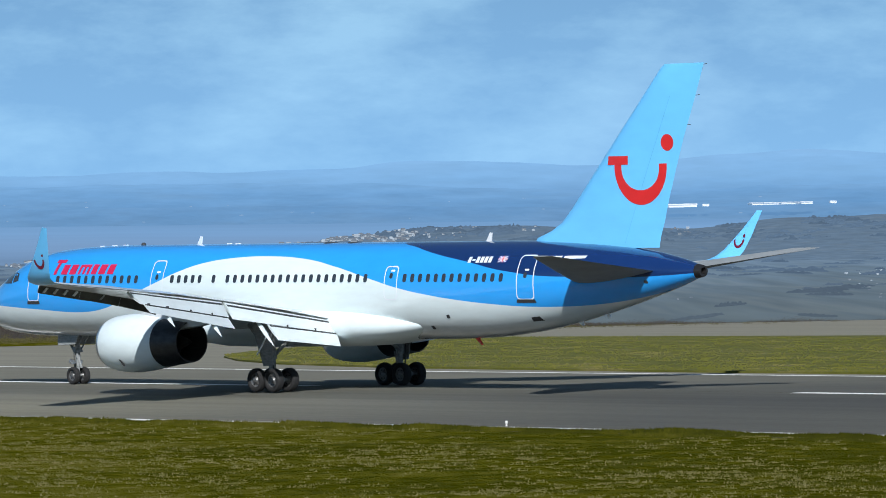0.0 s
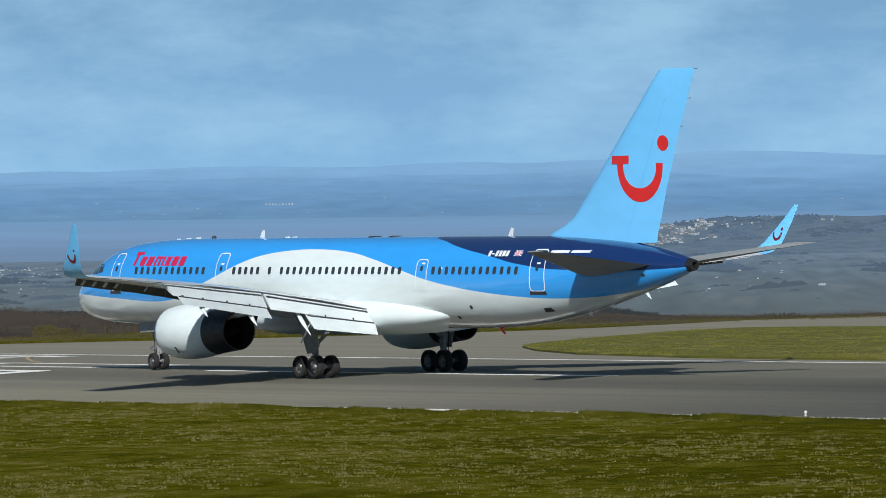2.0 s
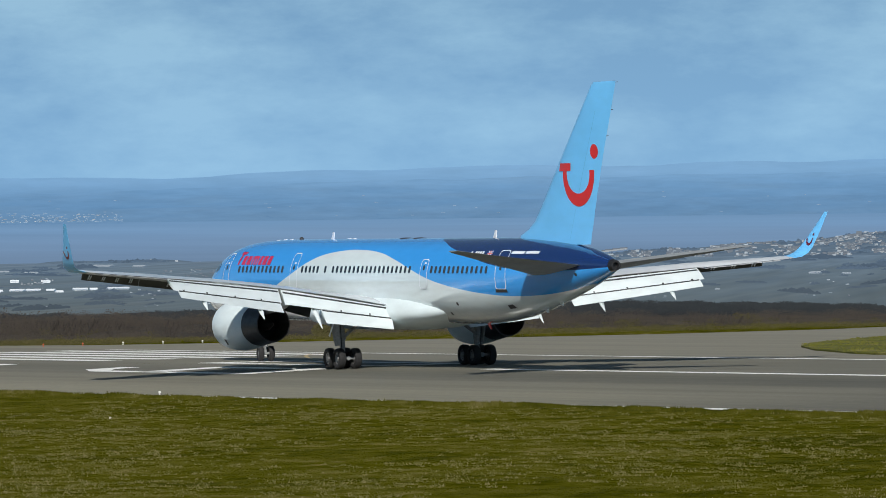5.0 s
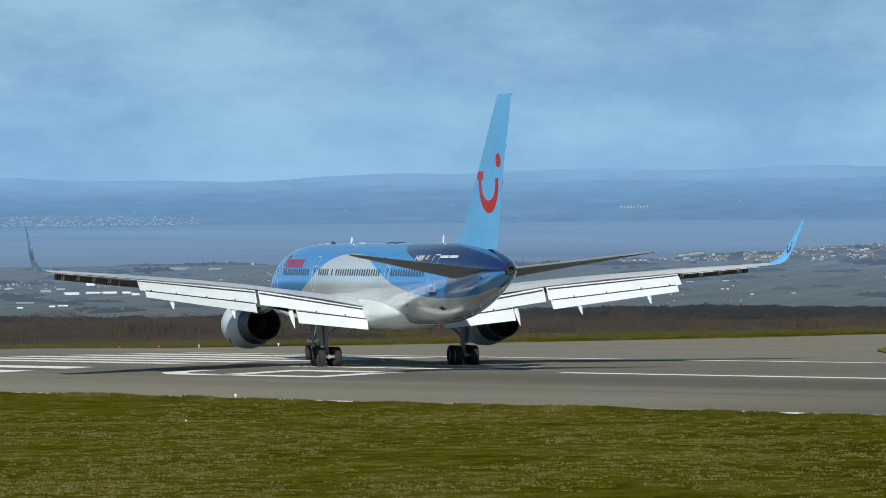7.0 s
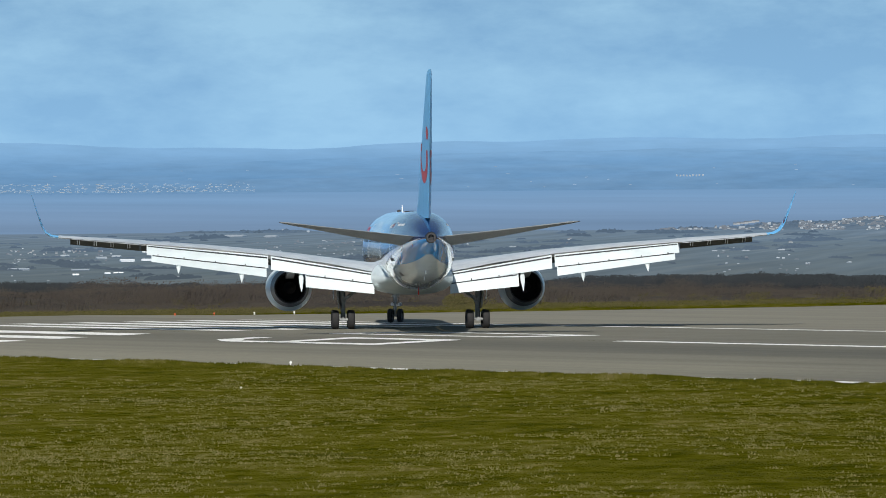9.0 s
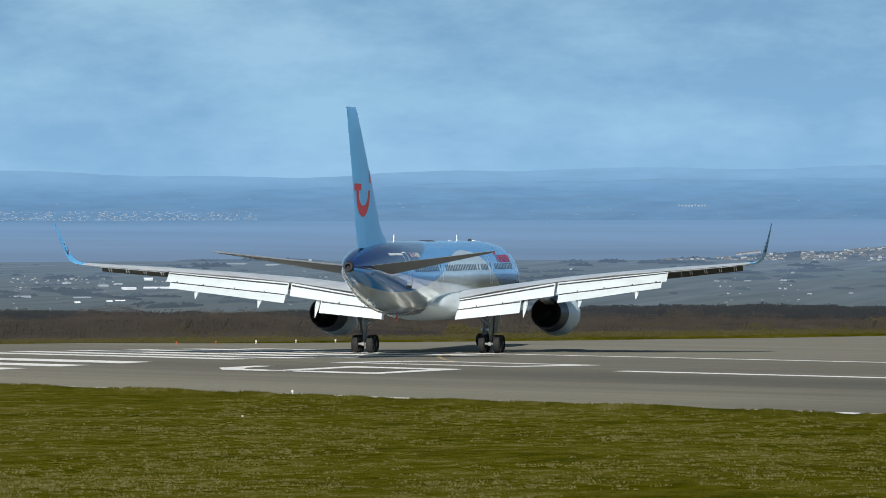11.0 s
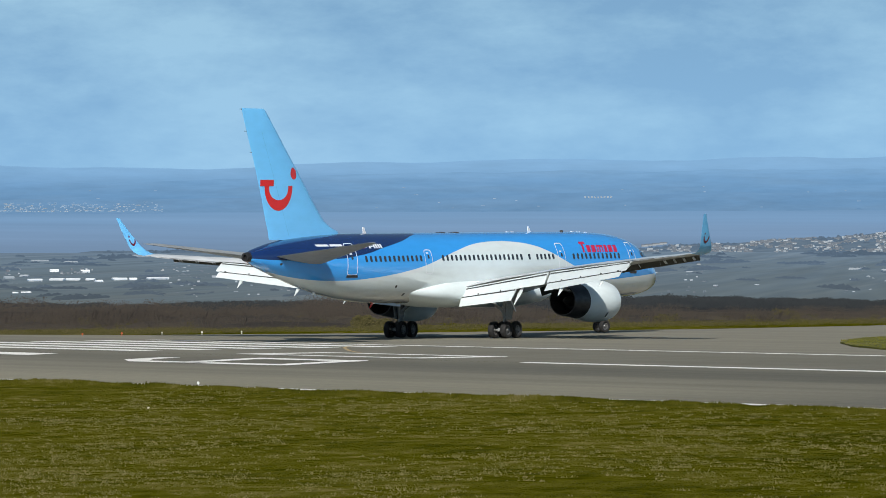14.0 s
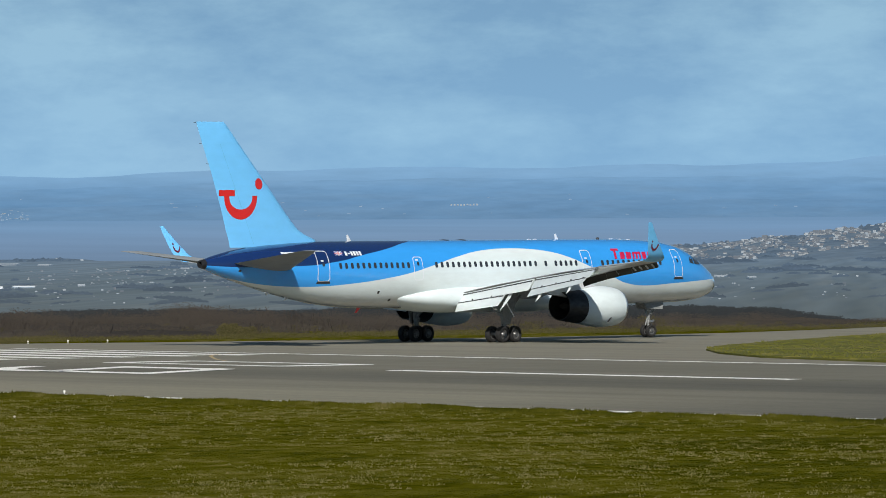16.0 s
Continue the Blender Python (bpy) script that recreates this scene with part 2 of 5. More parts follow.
def tint_random(name, stops, rough=0.9, share=0.5):
    k = Nodes(name, rough, spec=0.15)
    g = k.n("ShaderNodeNewGeometry")
    a = k.noise(k.coords(), 0.12, 4)
    f = k.math("ADD", k.math("MULTIPLY", g.outputs["Random Per Island"], 0.55), k.math("MULTIPLY", a, 0.45))
    k.colour(k.ramp(f, stops))
    thin_leaf(k, share)
    return k.m


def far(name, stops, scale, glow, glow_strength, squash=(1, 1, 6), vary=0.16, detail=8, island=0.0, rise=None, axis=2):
    """Far land with haze painted in as emission beside the sun's light; rise = (height or distance, colour) pairs for
    land where that haze thickens.
    """
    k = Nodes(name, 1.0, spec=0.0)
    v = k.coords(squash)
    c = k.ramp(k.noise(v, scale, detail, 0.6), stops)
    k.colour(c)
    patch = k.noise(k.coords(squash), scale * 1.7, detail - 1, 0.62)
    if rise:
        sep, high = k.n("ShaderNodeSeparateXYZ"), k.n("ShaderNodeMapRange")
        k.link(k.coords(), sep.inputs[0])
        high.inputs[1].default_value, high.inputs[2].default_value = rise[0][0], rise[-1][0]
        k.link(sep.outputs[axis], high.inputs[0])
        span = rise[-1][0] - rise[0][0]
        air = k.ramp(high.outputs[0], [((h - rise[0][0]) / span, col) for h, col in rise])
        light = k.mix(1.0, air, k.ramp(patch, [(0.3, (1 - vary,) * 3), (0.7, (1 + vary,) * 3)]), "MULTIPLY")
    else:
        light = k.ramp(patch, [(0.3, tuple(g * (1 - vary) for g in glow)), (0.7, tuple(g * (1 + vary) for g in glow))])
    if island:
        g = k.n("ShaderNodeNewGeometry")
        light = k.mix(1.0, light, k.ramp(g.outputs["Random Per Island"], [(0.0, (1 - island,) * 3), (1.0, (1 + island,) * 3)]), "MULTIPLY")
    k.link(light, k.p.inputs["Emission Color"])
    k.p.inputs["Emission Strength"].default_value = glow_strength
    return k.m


def thicket_look():
    """Massed bare twigs, grey-brown with paler and greener runs."""
    k = Nodes("massed_bare_twigs", 0.95, spec=0.05)
    g = k.n("ShaderNodeNewGeometry")
    fine, wide = k.noise(k.coords((1, 1, 0.35)), 2.6, 6, 0.7), k.noise(k.coords((1, 0.3, 0.5)), 0.09, 4)
    f = k.math("ADD", k.math("MULTIPLY", g.outputs["Random Per Island"], 0.22), k.math("ADD", k.math("MULTIPLY", fine, 0.42), k.math("MULTIPLY", wide, 0.42)))
    k.colour(k.ramp(f, [(0.32, (0.034, 0.031, 0.029)), (0.5, (0.050, 0.044, 0.038)), (0.62, (0.066, 0.056, 0.044)), (0.74, (0.080, 0.070, 0.042))]))
    k.bump(fine, 0.6, 0.15)
    return k.m


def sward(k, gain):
    """Colour of the open grass: green and dry in patches of a few metres, with cloud shade painted in to the right of
    the turning area.
    """
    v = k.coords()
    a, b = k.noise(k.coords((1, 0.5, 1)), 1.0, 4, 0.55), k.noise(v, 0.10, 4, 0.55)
    sep, cloud_shade = k.n("ShaderNodeSeparateXYZ"), k.n("ShaderNodeMapRange")
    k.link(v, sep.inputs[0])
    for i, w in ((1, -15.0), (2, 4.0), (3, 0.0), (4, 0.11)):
        cloud_shade.inputs[i].default_value = w
    k.link(sep.outputs[0], cloud_shade.inputs[0])
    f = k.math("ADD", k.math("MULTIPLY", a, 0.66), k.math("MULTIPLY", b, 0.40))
    f = k.math("SUBTRACT", f, cloud_shade.outputs[0])
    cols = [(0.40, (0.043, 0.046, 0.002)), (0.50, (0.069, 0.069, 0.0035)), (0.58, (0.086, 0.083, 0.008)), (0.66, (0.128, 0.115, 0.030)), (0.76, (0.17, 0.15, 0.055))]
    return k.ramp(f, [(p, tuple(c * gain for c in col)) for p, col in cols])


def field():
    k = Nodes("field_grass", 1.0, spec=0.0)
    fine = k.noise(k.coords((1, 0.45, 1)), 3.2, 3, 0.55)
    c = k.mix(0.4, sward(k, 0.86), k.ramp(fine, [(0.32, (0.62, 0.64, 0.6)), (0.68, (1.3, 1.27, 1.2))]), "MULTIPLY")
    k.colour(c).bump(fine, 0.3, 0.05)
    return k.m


M_ASPHALT = asphalt()
M_MARK = paint("road_marking_white", (0.84, 0.84, 0.81), 0.8, dirt=0.12, scale=2)
M_YELLOW = paint("road_marking_yellow", (0.42, 0.31, 0.15), 0.8, dirt=0.12, scale=2)
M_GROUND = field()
M_ISLAND = grass("taxiway_grass", (0.070, 0.077, 0.011), (0.100, 0.100, 0.020), (0.18, 0.155, 0.068), 0.22)


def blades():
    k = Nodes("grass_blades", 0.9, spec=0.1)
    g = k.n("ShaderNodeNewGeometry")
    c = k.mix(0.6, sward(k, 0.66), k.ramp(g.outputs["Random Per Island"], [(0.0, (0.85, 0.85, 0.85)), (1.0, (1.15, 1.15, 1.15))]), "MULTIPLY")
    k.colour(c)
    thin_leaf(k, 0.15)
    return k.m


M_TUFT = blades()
M_DRY = tint_random("dry_grass_tufts", [(0.25, (0.058, 0.058, 0.006)), (0.5, (0.088, 0.081, 0.022)), (0.75, (0.145, 0.128, 0.058))], share=0.2)
M_THICKET = thicket_look()
M_SCRUB = tint_random("bare_scrub", [(0.2, (0.072, 0.061, 0.057)), (0.5, (0.082, 0.069, 0.060)), (0.8, (0.092, 0.079, 0.060))])
M_VERGE = tint_random("rough_verge_grass", [(0.2, (0.050, 0.047, 0.018)), (0.5, (0.072, 0.066, 0.025)), (0.8, (0.108, 0.094, 0.042))], share=0.3)
# emission here is painted haze over wood, valley, water and hills
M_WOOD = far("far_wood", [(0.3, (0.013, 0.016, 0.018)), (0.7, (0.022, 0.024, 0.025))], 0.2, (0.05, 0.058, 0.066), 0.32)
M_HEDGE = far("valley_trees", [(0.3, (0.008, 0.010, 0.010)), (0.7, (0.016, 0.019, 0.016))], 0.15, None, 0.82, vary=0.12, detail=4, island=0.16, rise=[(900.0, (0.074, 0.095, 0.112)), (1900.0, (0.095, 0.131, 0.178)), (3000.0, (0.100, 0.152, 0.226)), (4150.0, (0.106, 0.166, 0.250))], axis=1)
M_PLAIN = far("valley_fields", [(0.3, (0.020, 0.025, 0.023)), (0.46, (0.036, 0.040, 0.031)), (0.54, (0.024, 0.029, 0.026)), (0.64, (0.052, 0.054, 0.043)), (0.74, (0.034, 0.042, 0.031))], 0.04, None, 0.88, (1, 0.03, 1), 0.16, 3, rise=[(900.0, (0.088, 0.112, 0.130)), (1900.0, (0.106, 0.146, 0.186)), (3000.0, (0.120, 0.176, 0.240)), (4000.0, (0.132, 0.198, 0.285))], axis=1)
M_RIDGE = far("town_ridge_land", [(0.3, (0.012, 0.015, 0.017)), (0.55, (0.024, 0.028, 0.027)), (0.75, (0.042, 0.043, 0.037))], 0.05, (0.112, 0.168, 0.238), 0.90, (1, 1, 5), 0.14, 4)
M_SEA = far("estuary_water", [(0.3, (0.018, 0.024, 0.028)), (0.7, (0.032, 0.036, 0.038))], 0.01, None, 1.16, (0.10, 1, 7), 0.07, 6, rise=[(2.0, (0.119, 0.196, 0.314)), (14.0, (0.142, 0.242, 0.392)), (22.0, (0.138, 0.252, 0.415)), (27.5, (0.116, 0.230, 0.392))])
HAZE_GLOW = [(26.0, (0.130, 0.264, 0.452)), (40.0, (0.132, 0.284, 0.498)), (52.0, (0.160, 0.332, 0.566)), (66.0, (0.208, 0.404, 0.650)), (84.0, (0.228, 0.426, 0.672))]
M_HILL = far("far_hills_land", [(0.32, (0.012, 0.019, 0.024)), (0.5, (0.020, 0.028, 0.033)), (0.66, (0.030, 0.038, 0.040))], 0.014, None, 0.92, (1, 1, 6), 0.09, 5, rise=HAZE_GLOW)
M_HILL2 = far("farthest_hills_land", [(0.3, (0.014, 0.022, 0.028)), (0.7, (0.026, 0.034, 0.038))], 0.012, None, 0.95, (1, 1, 6), 0.06, 4, rise=HAZE_GLOW)
M_SHORE = far("low_shore_land", [(0.32, (0.012, 0.018, 0.022)), (0.66, (0.028, 0.035, 0.037))], 0.018, None, 0.92, (1, 1, 6), 0.09, 5, rise=HAZE_GLOW)
# walls and roofs glow bluish as well: haze painted on, none of them a lamp
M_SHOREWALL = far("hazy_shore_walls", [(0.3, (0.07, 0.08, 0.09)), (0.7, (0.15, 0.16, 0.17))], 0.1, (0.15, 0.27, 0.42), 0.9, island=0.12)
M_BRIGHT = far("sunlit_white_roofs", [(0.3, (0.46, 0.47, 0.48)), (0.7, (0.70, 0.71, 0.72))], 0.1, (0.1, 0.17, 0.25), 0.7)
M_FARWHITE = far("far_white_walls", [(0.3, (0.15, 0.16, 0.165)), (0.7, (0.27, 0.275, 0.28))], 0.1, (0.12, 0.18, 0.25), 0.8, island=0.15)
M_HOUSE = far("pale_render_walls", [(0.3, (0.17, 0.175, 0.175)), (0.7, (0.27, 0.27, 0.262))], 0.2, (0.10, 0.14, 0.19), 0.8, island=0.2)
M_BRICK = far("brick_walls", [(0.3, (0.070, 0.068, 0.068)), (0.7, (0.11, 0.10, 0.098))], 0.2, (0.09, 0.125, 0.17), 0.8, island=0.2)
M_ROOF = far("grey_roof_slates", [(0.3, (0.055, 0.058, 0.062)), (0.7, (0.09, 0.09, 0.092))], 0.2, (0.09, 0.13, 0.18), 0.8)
M_LAMPRED = paint("orange_red_lamp_housing", (0.55, 0.10, 0.03), 0.5)
M_POST = paint("dull_white_post", (0.46, 0.43, 0.36), 0.6, dirt=0.2, scale=8)
M_LAMPWHITE = paint("white_lamp_housing", (0.75, 0.75, 0.72), 0.5)


# ---------------------------------------------------------------- building blocks
def mesh_of(bm, name, mats, smooth=None):
    bmesh.ops.recalc_face_normals(bm, faces=bm.faces)
    me = bpy.data.meshes.new(name)
    bm.to_mesh(me)
    bm.free()
    for m in (mats if isinstance(mats, (list, tuple)) else [mats]):
        me.materials.append(m)
    if smooth is not None:
        me.shade_smooth()
        me.set_sharp_from_angle(angle=radians(smooth))
    return me


def part(name, bm, mats, parent, label="", smooth=35, at=None):
    ob = new(name, mesh_of(bm, name, mats, smooth))
    ob.parent = parent
    if at:
        ob.location = at
    return tagged(ob, label) if label else ob


def thing(name, bm, mats, label, category, kind="", group="", smooth=None, at=None):
    ob = new(name, mesh_of(bm, name, mats, smooth))
    if at:
        ob.location = at
    return tagged(ob, label, category, group, kind)


def loft(rings, caps=(True, True), bm=None, closed=True, mat=0):
    """Skin over rings of equally many points."""
    bm = bm or bmesh.new()
    vs = [[bm.verts.new(p) for p in r] for r in rings]
    n = len(rings[0])
    for a, b in zip(vs, vs[1:]):
        for i in range(n if closed else n - 1):
            q = [a[i], a[(i + 1) % n], b[(i + 1) % n], b[i]]
            if len({tuple(v.co) for v in q}) == 4:
                bm.faces.new(q).material_index = mat
            else:
                u = []
                for v in q:
                    if all((v.co - w.co).length > 1e-6 for w in u):
                        u.append(v)
                if len(u) == 3:
                    bm.faces.new(u).material_index = mat
    for on, r in zip(caps, (vs[0], vs[-1])):
        if on and closed:
            try:
                bm.faces.new(r).material_index = mat
            except ValueError:
                pass
    return bm


def lathe(profile, n=28, axis="x", centre=(0, 0, 0), bm=None, mat=0, caps=(False, False)):
    """Turn (along, radius) pairs round an axis."""
    rings = []
    for a, r in profile:
        ring = []
        for i in range(n):
            c, s = math.cos(i * math.tau / n) * r, math.sin(i * math.tau / n) * r
            p = (a, c, s) if axis == "x" else (c, a, s) if axis == "y" else (c, s, a)
            ring.append(tuple(u + w for u, w in zip(p, centre)))
        rings.append(ring)
    return loft(rings, caps, bm, mat=mat)


def block(size, centre=(0, 0, 0), bm=None, taper=1.0, mat=0, turn=None):
    bm = bm or bmesh.new()
    sx, sy, sz = (s / 2 for s in size)
    m = turn or Matrix()
    vs = []
    for z, k in ((-sz, 1), (sz, taper)):
        for x, y in ((-sx, -sy), (sx, -sy), (sx, sy), (-sx, sy)):
            vs.append(bm.verts.new(m @ Vector((x * k, y * k, z)) + Vector(centre)))
    for f in ((0, 3, 2, 1), (4, 5, 6, 7), (0, 1, 5, 4), (1, 2, 6, 5), (2, 3, 7, 6), (3, 0, 4, 7)):
        bm.faces.new([vs[i] for i in f]).material_index = mat
    return bm


def rod(a, b, r, bm=None, n=10, r2=None, mat=0):
    a, b = Vector(a), Vector(b)
    z = (b - a).normalized()
    x = z.orthogonal().normalized()
    y = z.cross(x)
    rings = [[p + rr * (math.cos(i * math.tau / n) * x + math.sin(i * math.tau / n) * y) for i in range(n)] for p, rr in ((a, r), (b, r2 or r))]
    return loft(rings, (True, True), bm, mat=mat)


def plate(points, thick, bm=None, mat=0):
    """A flat outline given thickness along its normal, both ways."""
    pts = [Vector(p) for p in points]
    nrm = (pts[1] - pts[0]).cross(pts[2] - pts[0]).normalized() * thick / 2
    return loft([[p - nrm for p in pts], [p + nrm for p in pts]], (True, True), bm, mat=mat)


# ---------------------------------------------------------------- the airfield
RWY = Vector((-0.66485, 0.74697))     # along the runway, away from the eye
ACROSS = Vector((0.74697, 0.66485))   # to the far side
MID = Vector((-25.7, 282.86))         # a dash of the centre line ends here


def camber(v):
    return 0.0296 * max(v, -23.0) if v < 0 else 0.0


def uv(u, v, lift=0.0):
    p = MID + RWY * u + ACROSS * v
    return Vector((p.x, p.y, camber(v) + lift))


def to_uv(x, y):
    q = Vector((x, y)) - MID
    return q.dot(RWY), q.dot(ACROSS)


def lay(outline, lift, bm=None, mat=0):
    """A flat outline in runway coordinates, laid on the ground and cut at the crown."""
    bm = bm or bmesh.new()
    lo = [p for p in outline if p[1] < -1e-6]
    hi = [p for p in outline if p[1] > 1e-6]
    halves = [outline]
    if lo and hi:
        halves = []
        for sgn in (-1, 1):
            poly = []
            for a, b in zip(outline, outline[1:] + outline[:1]):
                if a[1] * sgn >= 0:
                    poly.append(a)
                if a[1] * b[1] < 0:
                    k = a[1] / (a[1] - b[1])
                    poly.append((a[0] + k * (b[0] - a[0]), 0.0))
            halves.append(poly)
    for poly in halves:
        f = bm.faces.new([bm.verts.new(uv(u, v, lift)) for u, v in poly])
        f.material_index = mat
        f.normal_update()
        if f.normal.z < 0:
            f.normal_flip()
    return bm


def runway_half():
    bm = bmesh.new()
    for v0, v1 in ((-24.8, -23.0), (-23.0, 0.0)):
        lay([(-400, v0), (92, v0), (92, v1), (-400, v1)], 0.0, bm)
    return bm


def flat(name, bm, mats, label, category, kind="structure"):
    me = bpy.data.meshes.new(name)
    bmesh.ops.triangulate(bm, faces=[f for f in bm.faces if len(f.verts) > 4])
    bm.to_mesh(me)
    bm.free()
    me.materials.append(mats)
    return tagged(new(name, me), label, category, "", kind)


APRON = [(-400, 0), (92, 0), (92, 26), (84, 32), (80, 42), (78, 55), (77, 72), (80, 88), (88, 105), (98, 122), (101, 150), (80, 260), (-400, 260)]
flat("runway", runway_half(), M_ASPHALT, "grey worn asphalt runway with tyre streaks", "runway")
flat("taxiway", lay(APRON, 0.002), M_ASPHALT, "grey asphalt turning area beside the runway", "taxiway")


# markings
def stripes(name, boxes, mat, label, lift=0.012):
    bm = bmesh.new()
    for u0, u1, v0, v1 in boxes:
        lay([(u0, v0), (u1, v0), (u1, v1), (u0, v1)], lift, bm)
    return flat(name, bm, mat, label, "road marking")


stripes("edge_line", [(-400, 68, 21.85, 22.75)], M_MARK, "white painted line along the far runway edge")
stripes("edge_line", [(-400, 68, -22.9, -22.0)], M_MARK, "white painted line along the near runway edge")
for i in range(6):
    stripes("centre_line", [(-30 - 60 * i, -60 * i, -0.45, 0.45)], M_MARK, "white dash of the runway centre line")
for s in (-1, 1):
    for i in range(5):
        c = s * (3.3 + 3.9 * i)
        stripes("threshold_bar", [(38.6, 68.5, c - 0.95, c + 0.95)], M_MARK, "white threshold bar painted on the asphalt")


def digit(name, strokes, label):
    """Strokes given as outlines in runway coordinates."""
    bm = bmesh.new()
    for s in strokes:
        lay(s, 0.014, bm)
    return flat(name, bm, M_MARK, label, "road marking")


def box_ring(u0, u1, v0, v1, wu, wv, ch=0.22):
    def corners(a0, a1, b0, b1):
        cu, cv = (a1 - a0) * ch * 0.6, (b1 - b0) * ch
        return [(a0 + cu, b0), (a1 - cu, b0), (a1, b0 + cv), (a1, b1 - cv), (a1 - cu, b1), (a0 + cu, b1), (a0, b1 - cv), (a0, b0 + cv)]
    o, i = corners(u0, u1, v0, v1), corners(u0 + wu, u1 - wu, v0 + wv, v1 - wv)
    return [[o[k], o[(k + 1) % 8], i[(k + 1) % 8], i[k]] for k in range(8)]


digit("runway_digit", box_ring(11.3, 27.9, 1.5, 7.6, 1.8, 1.0, 0.06), "white digit 0 painted on the runway")
digit("runway_digit", box_ring(10.4, 20.6, -7.1, -1.7, 1.7, 1.0, 0.06)
      + [[(18.0, -7.1), (24.3, -7.1), (23.9, -6.1), (18.0, -6.1)], [(24.3, -7.1), (26.9, -5.7), (25.4, -4.9), (23.9, -6.1)], [(26.9, -5.7), (27.1, -3.3), (25.6, -3.1), (25.4, -4.9)]],
      "white digit 9 painted on the runway")
bm = bmesh.new()
LINE = [(43.4, 21.4), (42.4, 19.5), (41.0, 18.0), (38.0, 15.7), (33.1, 12.5), (29.6, 10.3), (26.0, 8.4)]
for (u0, v0), (u1, v1) in zip(LINE, LINE[1:]):
    lay([(u0 - 0.07, v0 + 0.07), (u1 - 0.07, v1 + 0.07), (u1 + 0.07, v1 - 0.07), (u0 + 0.07, v0 - 0.07)], 0.013, bm)
flat("taxi_line", bm, M_YELLOW, "faded yellow curved taxi guide line", "road marking")

# the grass island between runway and taxiway
ISLAND = [(29, 43.5), (20, 37), (10, 31.5), (-4, 27.2), (-28, 25.2), (-400, 25.2), (-400, 190), (-40, 128), (38, 105), (52, 100.5), (63, 97), (66.5, 93.5), (61, 83), (51, 69), (44, 60), (36, 50)]
bm = lay(ISLAND, 0.0)
ext = bmesh.ops.extrude_face_region(bm, geom=list(bm.faces))
for v in ext["geom"]:
    if isinstance(v, bmesh.types.BMVert):
        v.co.z += 0.10
flat("island_turf", bm, M_ISLAND, "yellow-green mown grass island between taxiways", "grass")


# the land: one sheet round the eye, out to the far shore
def land_height(r, az, x, y):
    u, v = to_uv(x, y)
    if r < 600:
        if v > -23.2:
            base = camber(v) - 0.09 - (0.25 if (-405 < u < 93 and -17 < v < 262) else 0.0)
        else:
            k = min(1, (-23.2 - v) / 1.2)
            base = camber(v) - 0.09 + 0.10 * k
            if v < -26:
                base += 0.10 * min(1, (-26 - v) / 8) * noise.noise((x * 0.08, y * 0.08, 0))
    else:
        base = 0.0
    if r > 430:
        k = min(1, (r - 430) / 500)
        base = base * (1 - min(1, (r - 430) / 170)) - 9.5 * k * k * (3 - 2 * k)
    if r > 1200:
        k = min(1, (r - 1200) / 2600)
        base += 7.0 * k * k + 1.2 * noise.noise((x * 0.004, y * 0.004, 3)) * min(1, (r - 1200) / 400)
    return base


def land():
    radii = [40, 70, 95] + [100 + 3 * i for i in range(67)] + [310 + 10 * i for i in range(30)] + [620, 680, 760, 860, 980, 1100, 1250, 1400, 1600, 1800, 2000, 2250, 2500, 2800, 3100, 3400, 3700, 4000, 4300, 4600, 4900]
    angles = [-180 + 10 * i for i in range(17)] + [-14 + 0.5 * i for i in range(70)] + [22 + 10 * i for i in range(16)]
    verts, faces, mats = [(0, 0, -0.7)], [], []
    for r in radii:
        for a in angles:
            x, y = -math.sin(radians(a)) * r, math.cos(radians(a)) * r
            verts.append((x, y, land_height(r, a, x, y)))
    n = len(angles)
    for j in range(n):
        faces.append((0, 1 + (j + 1) % n, 1 + j))
        mats.append(0)
    for i in range(len(radii) - 1):
        for j in range(n):
            k = (j + 1) % n
            faces.append((1 + i * n + j, 1 + i * n + k, 1 + (i + 1) * n + k, 1 + (i + 1) * n + j))
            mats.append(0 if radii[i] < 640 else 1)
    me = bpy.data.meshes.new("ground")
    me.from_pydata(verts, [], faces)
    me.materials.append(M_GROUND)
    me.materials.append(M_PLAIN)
    me.polygons.foreach_set("material_index", mats)
    bm2 = bmesh.new()
    bm2.from_mesh(me)
    bmesh.ops.recalc_face_normals(bm2, faces=bm2.faces)
    bm2.to_mesh(me)
    bm2.free()
    me.shade_smooth()
    return tagged(new("ground", me), "olive green airfield grass falling away to a hazy valley", "ground", "", "structure")


land()


def at_el(az, el, r):
    """The place r metres off, seen at these degrees left and up."""
    a, e = radians(az), radians(el)
    return Vector((-math.sin(a) * r, math.cos(a) * r, EYE_Z + math.tan(e) * r))


def curve(points, a):
    for (a0, e0), (a1, e1) in zip(points, points[1:]):
        if a0 <= a <= a1:
            k = (a - a0) / (a1 - a0)
            k = k * k * (3 - 2 * k)
            return e0 + (e1 - e0) * k
    return points[0][1] if a < points[0][0] else points[-1][1]


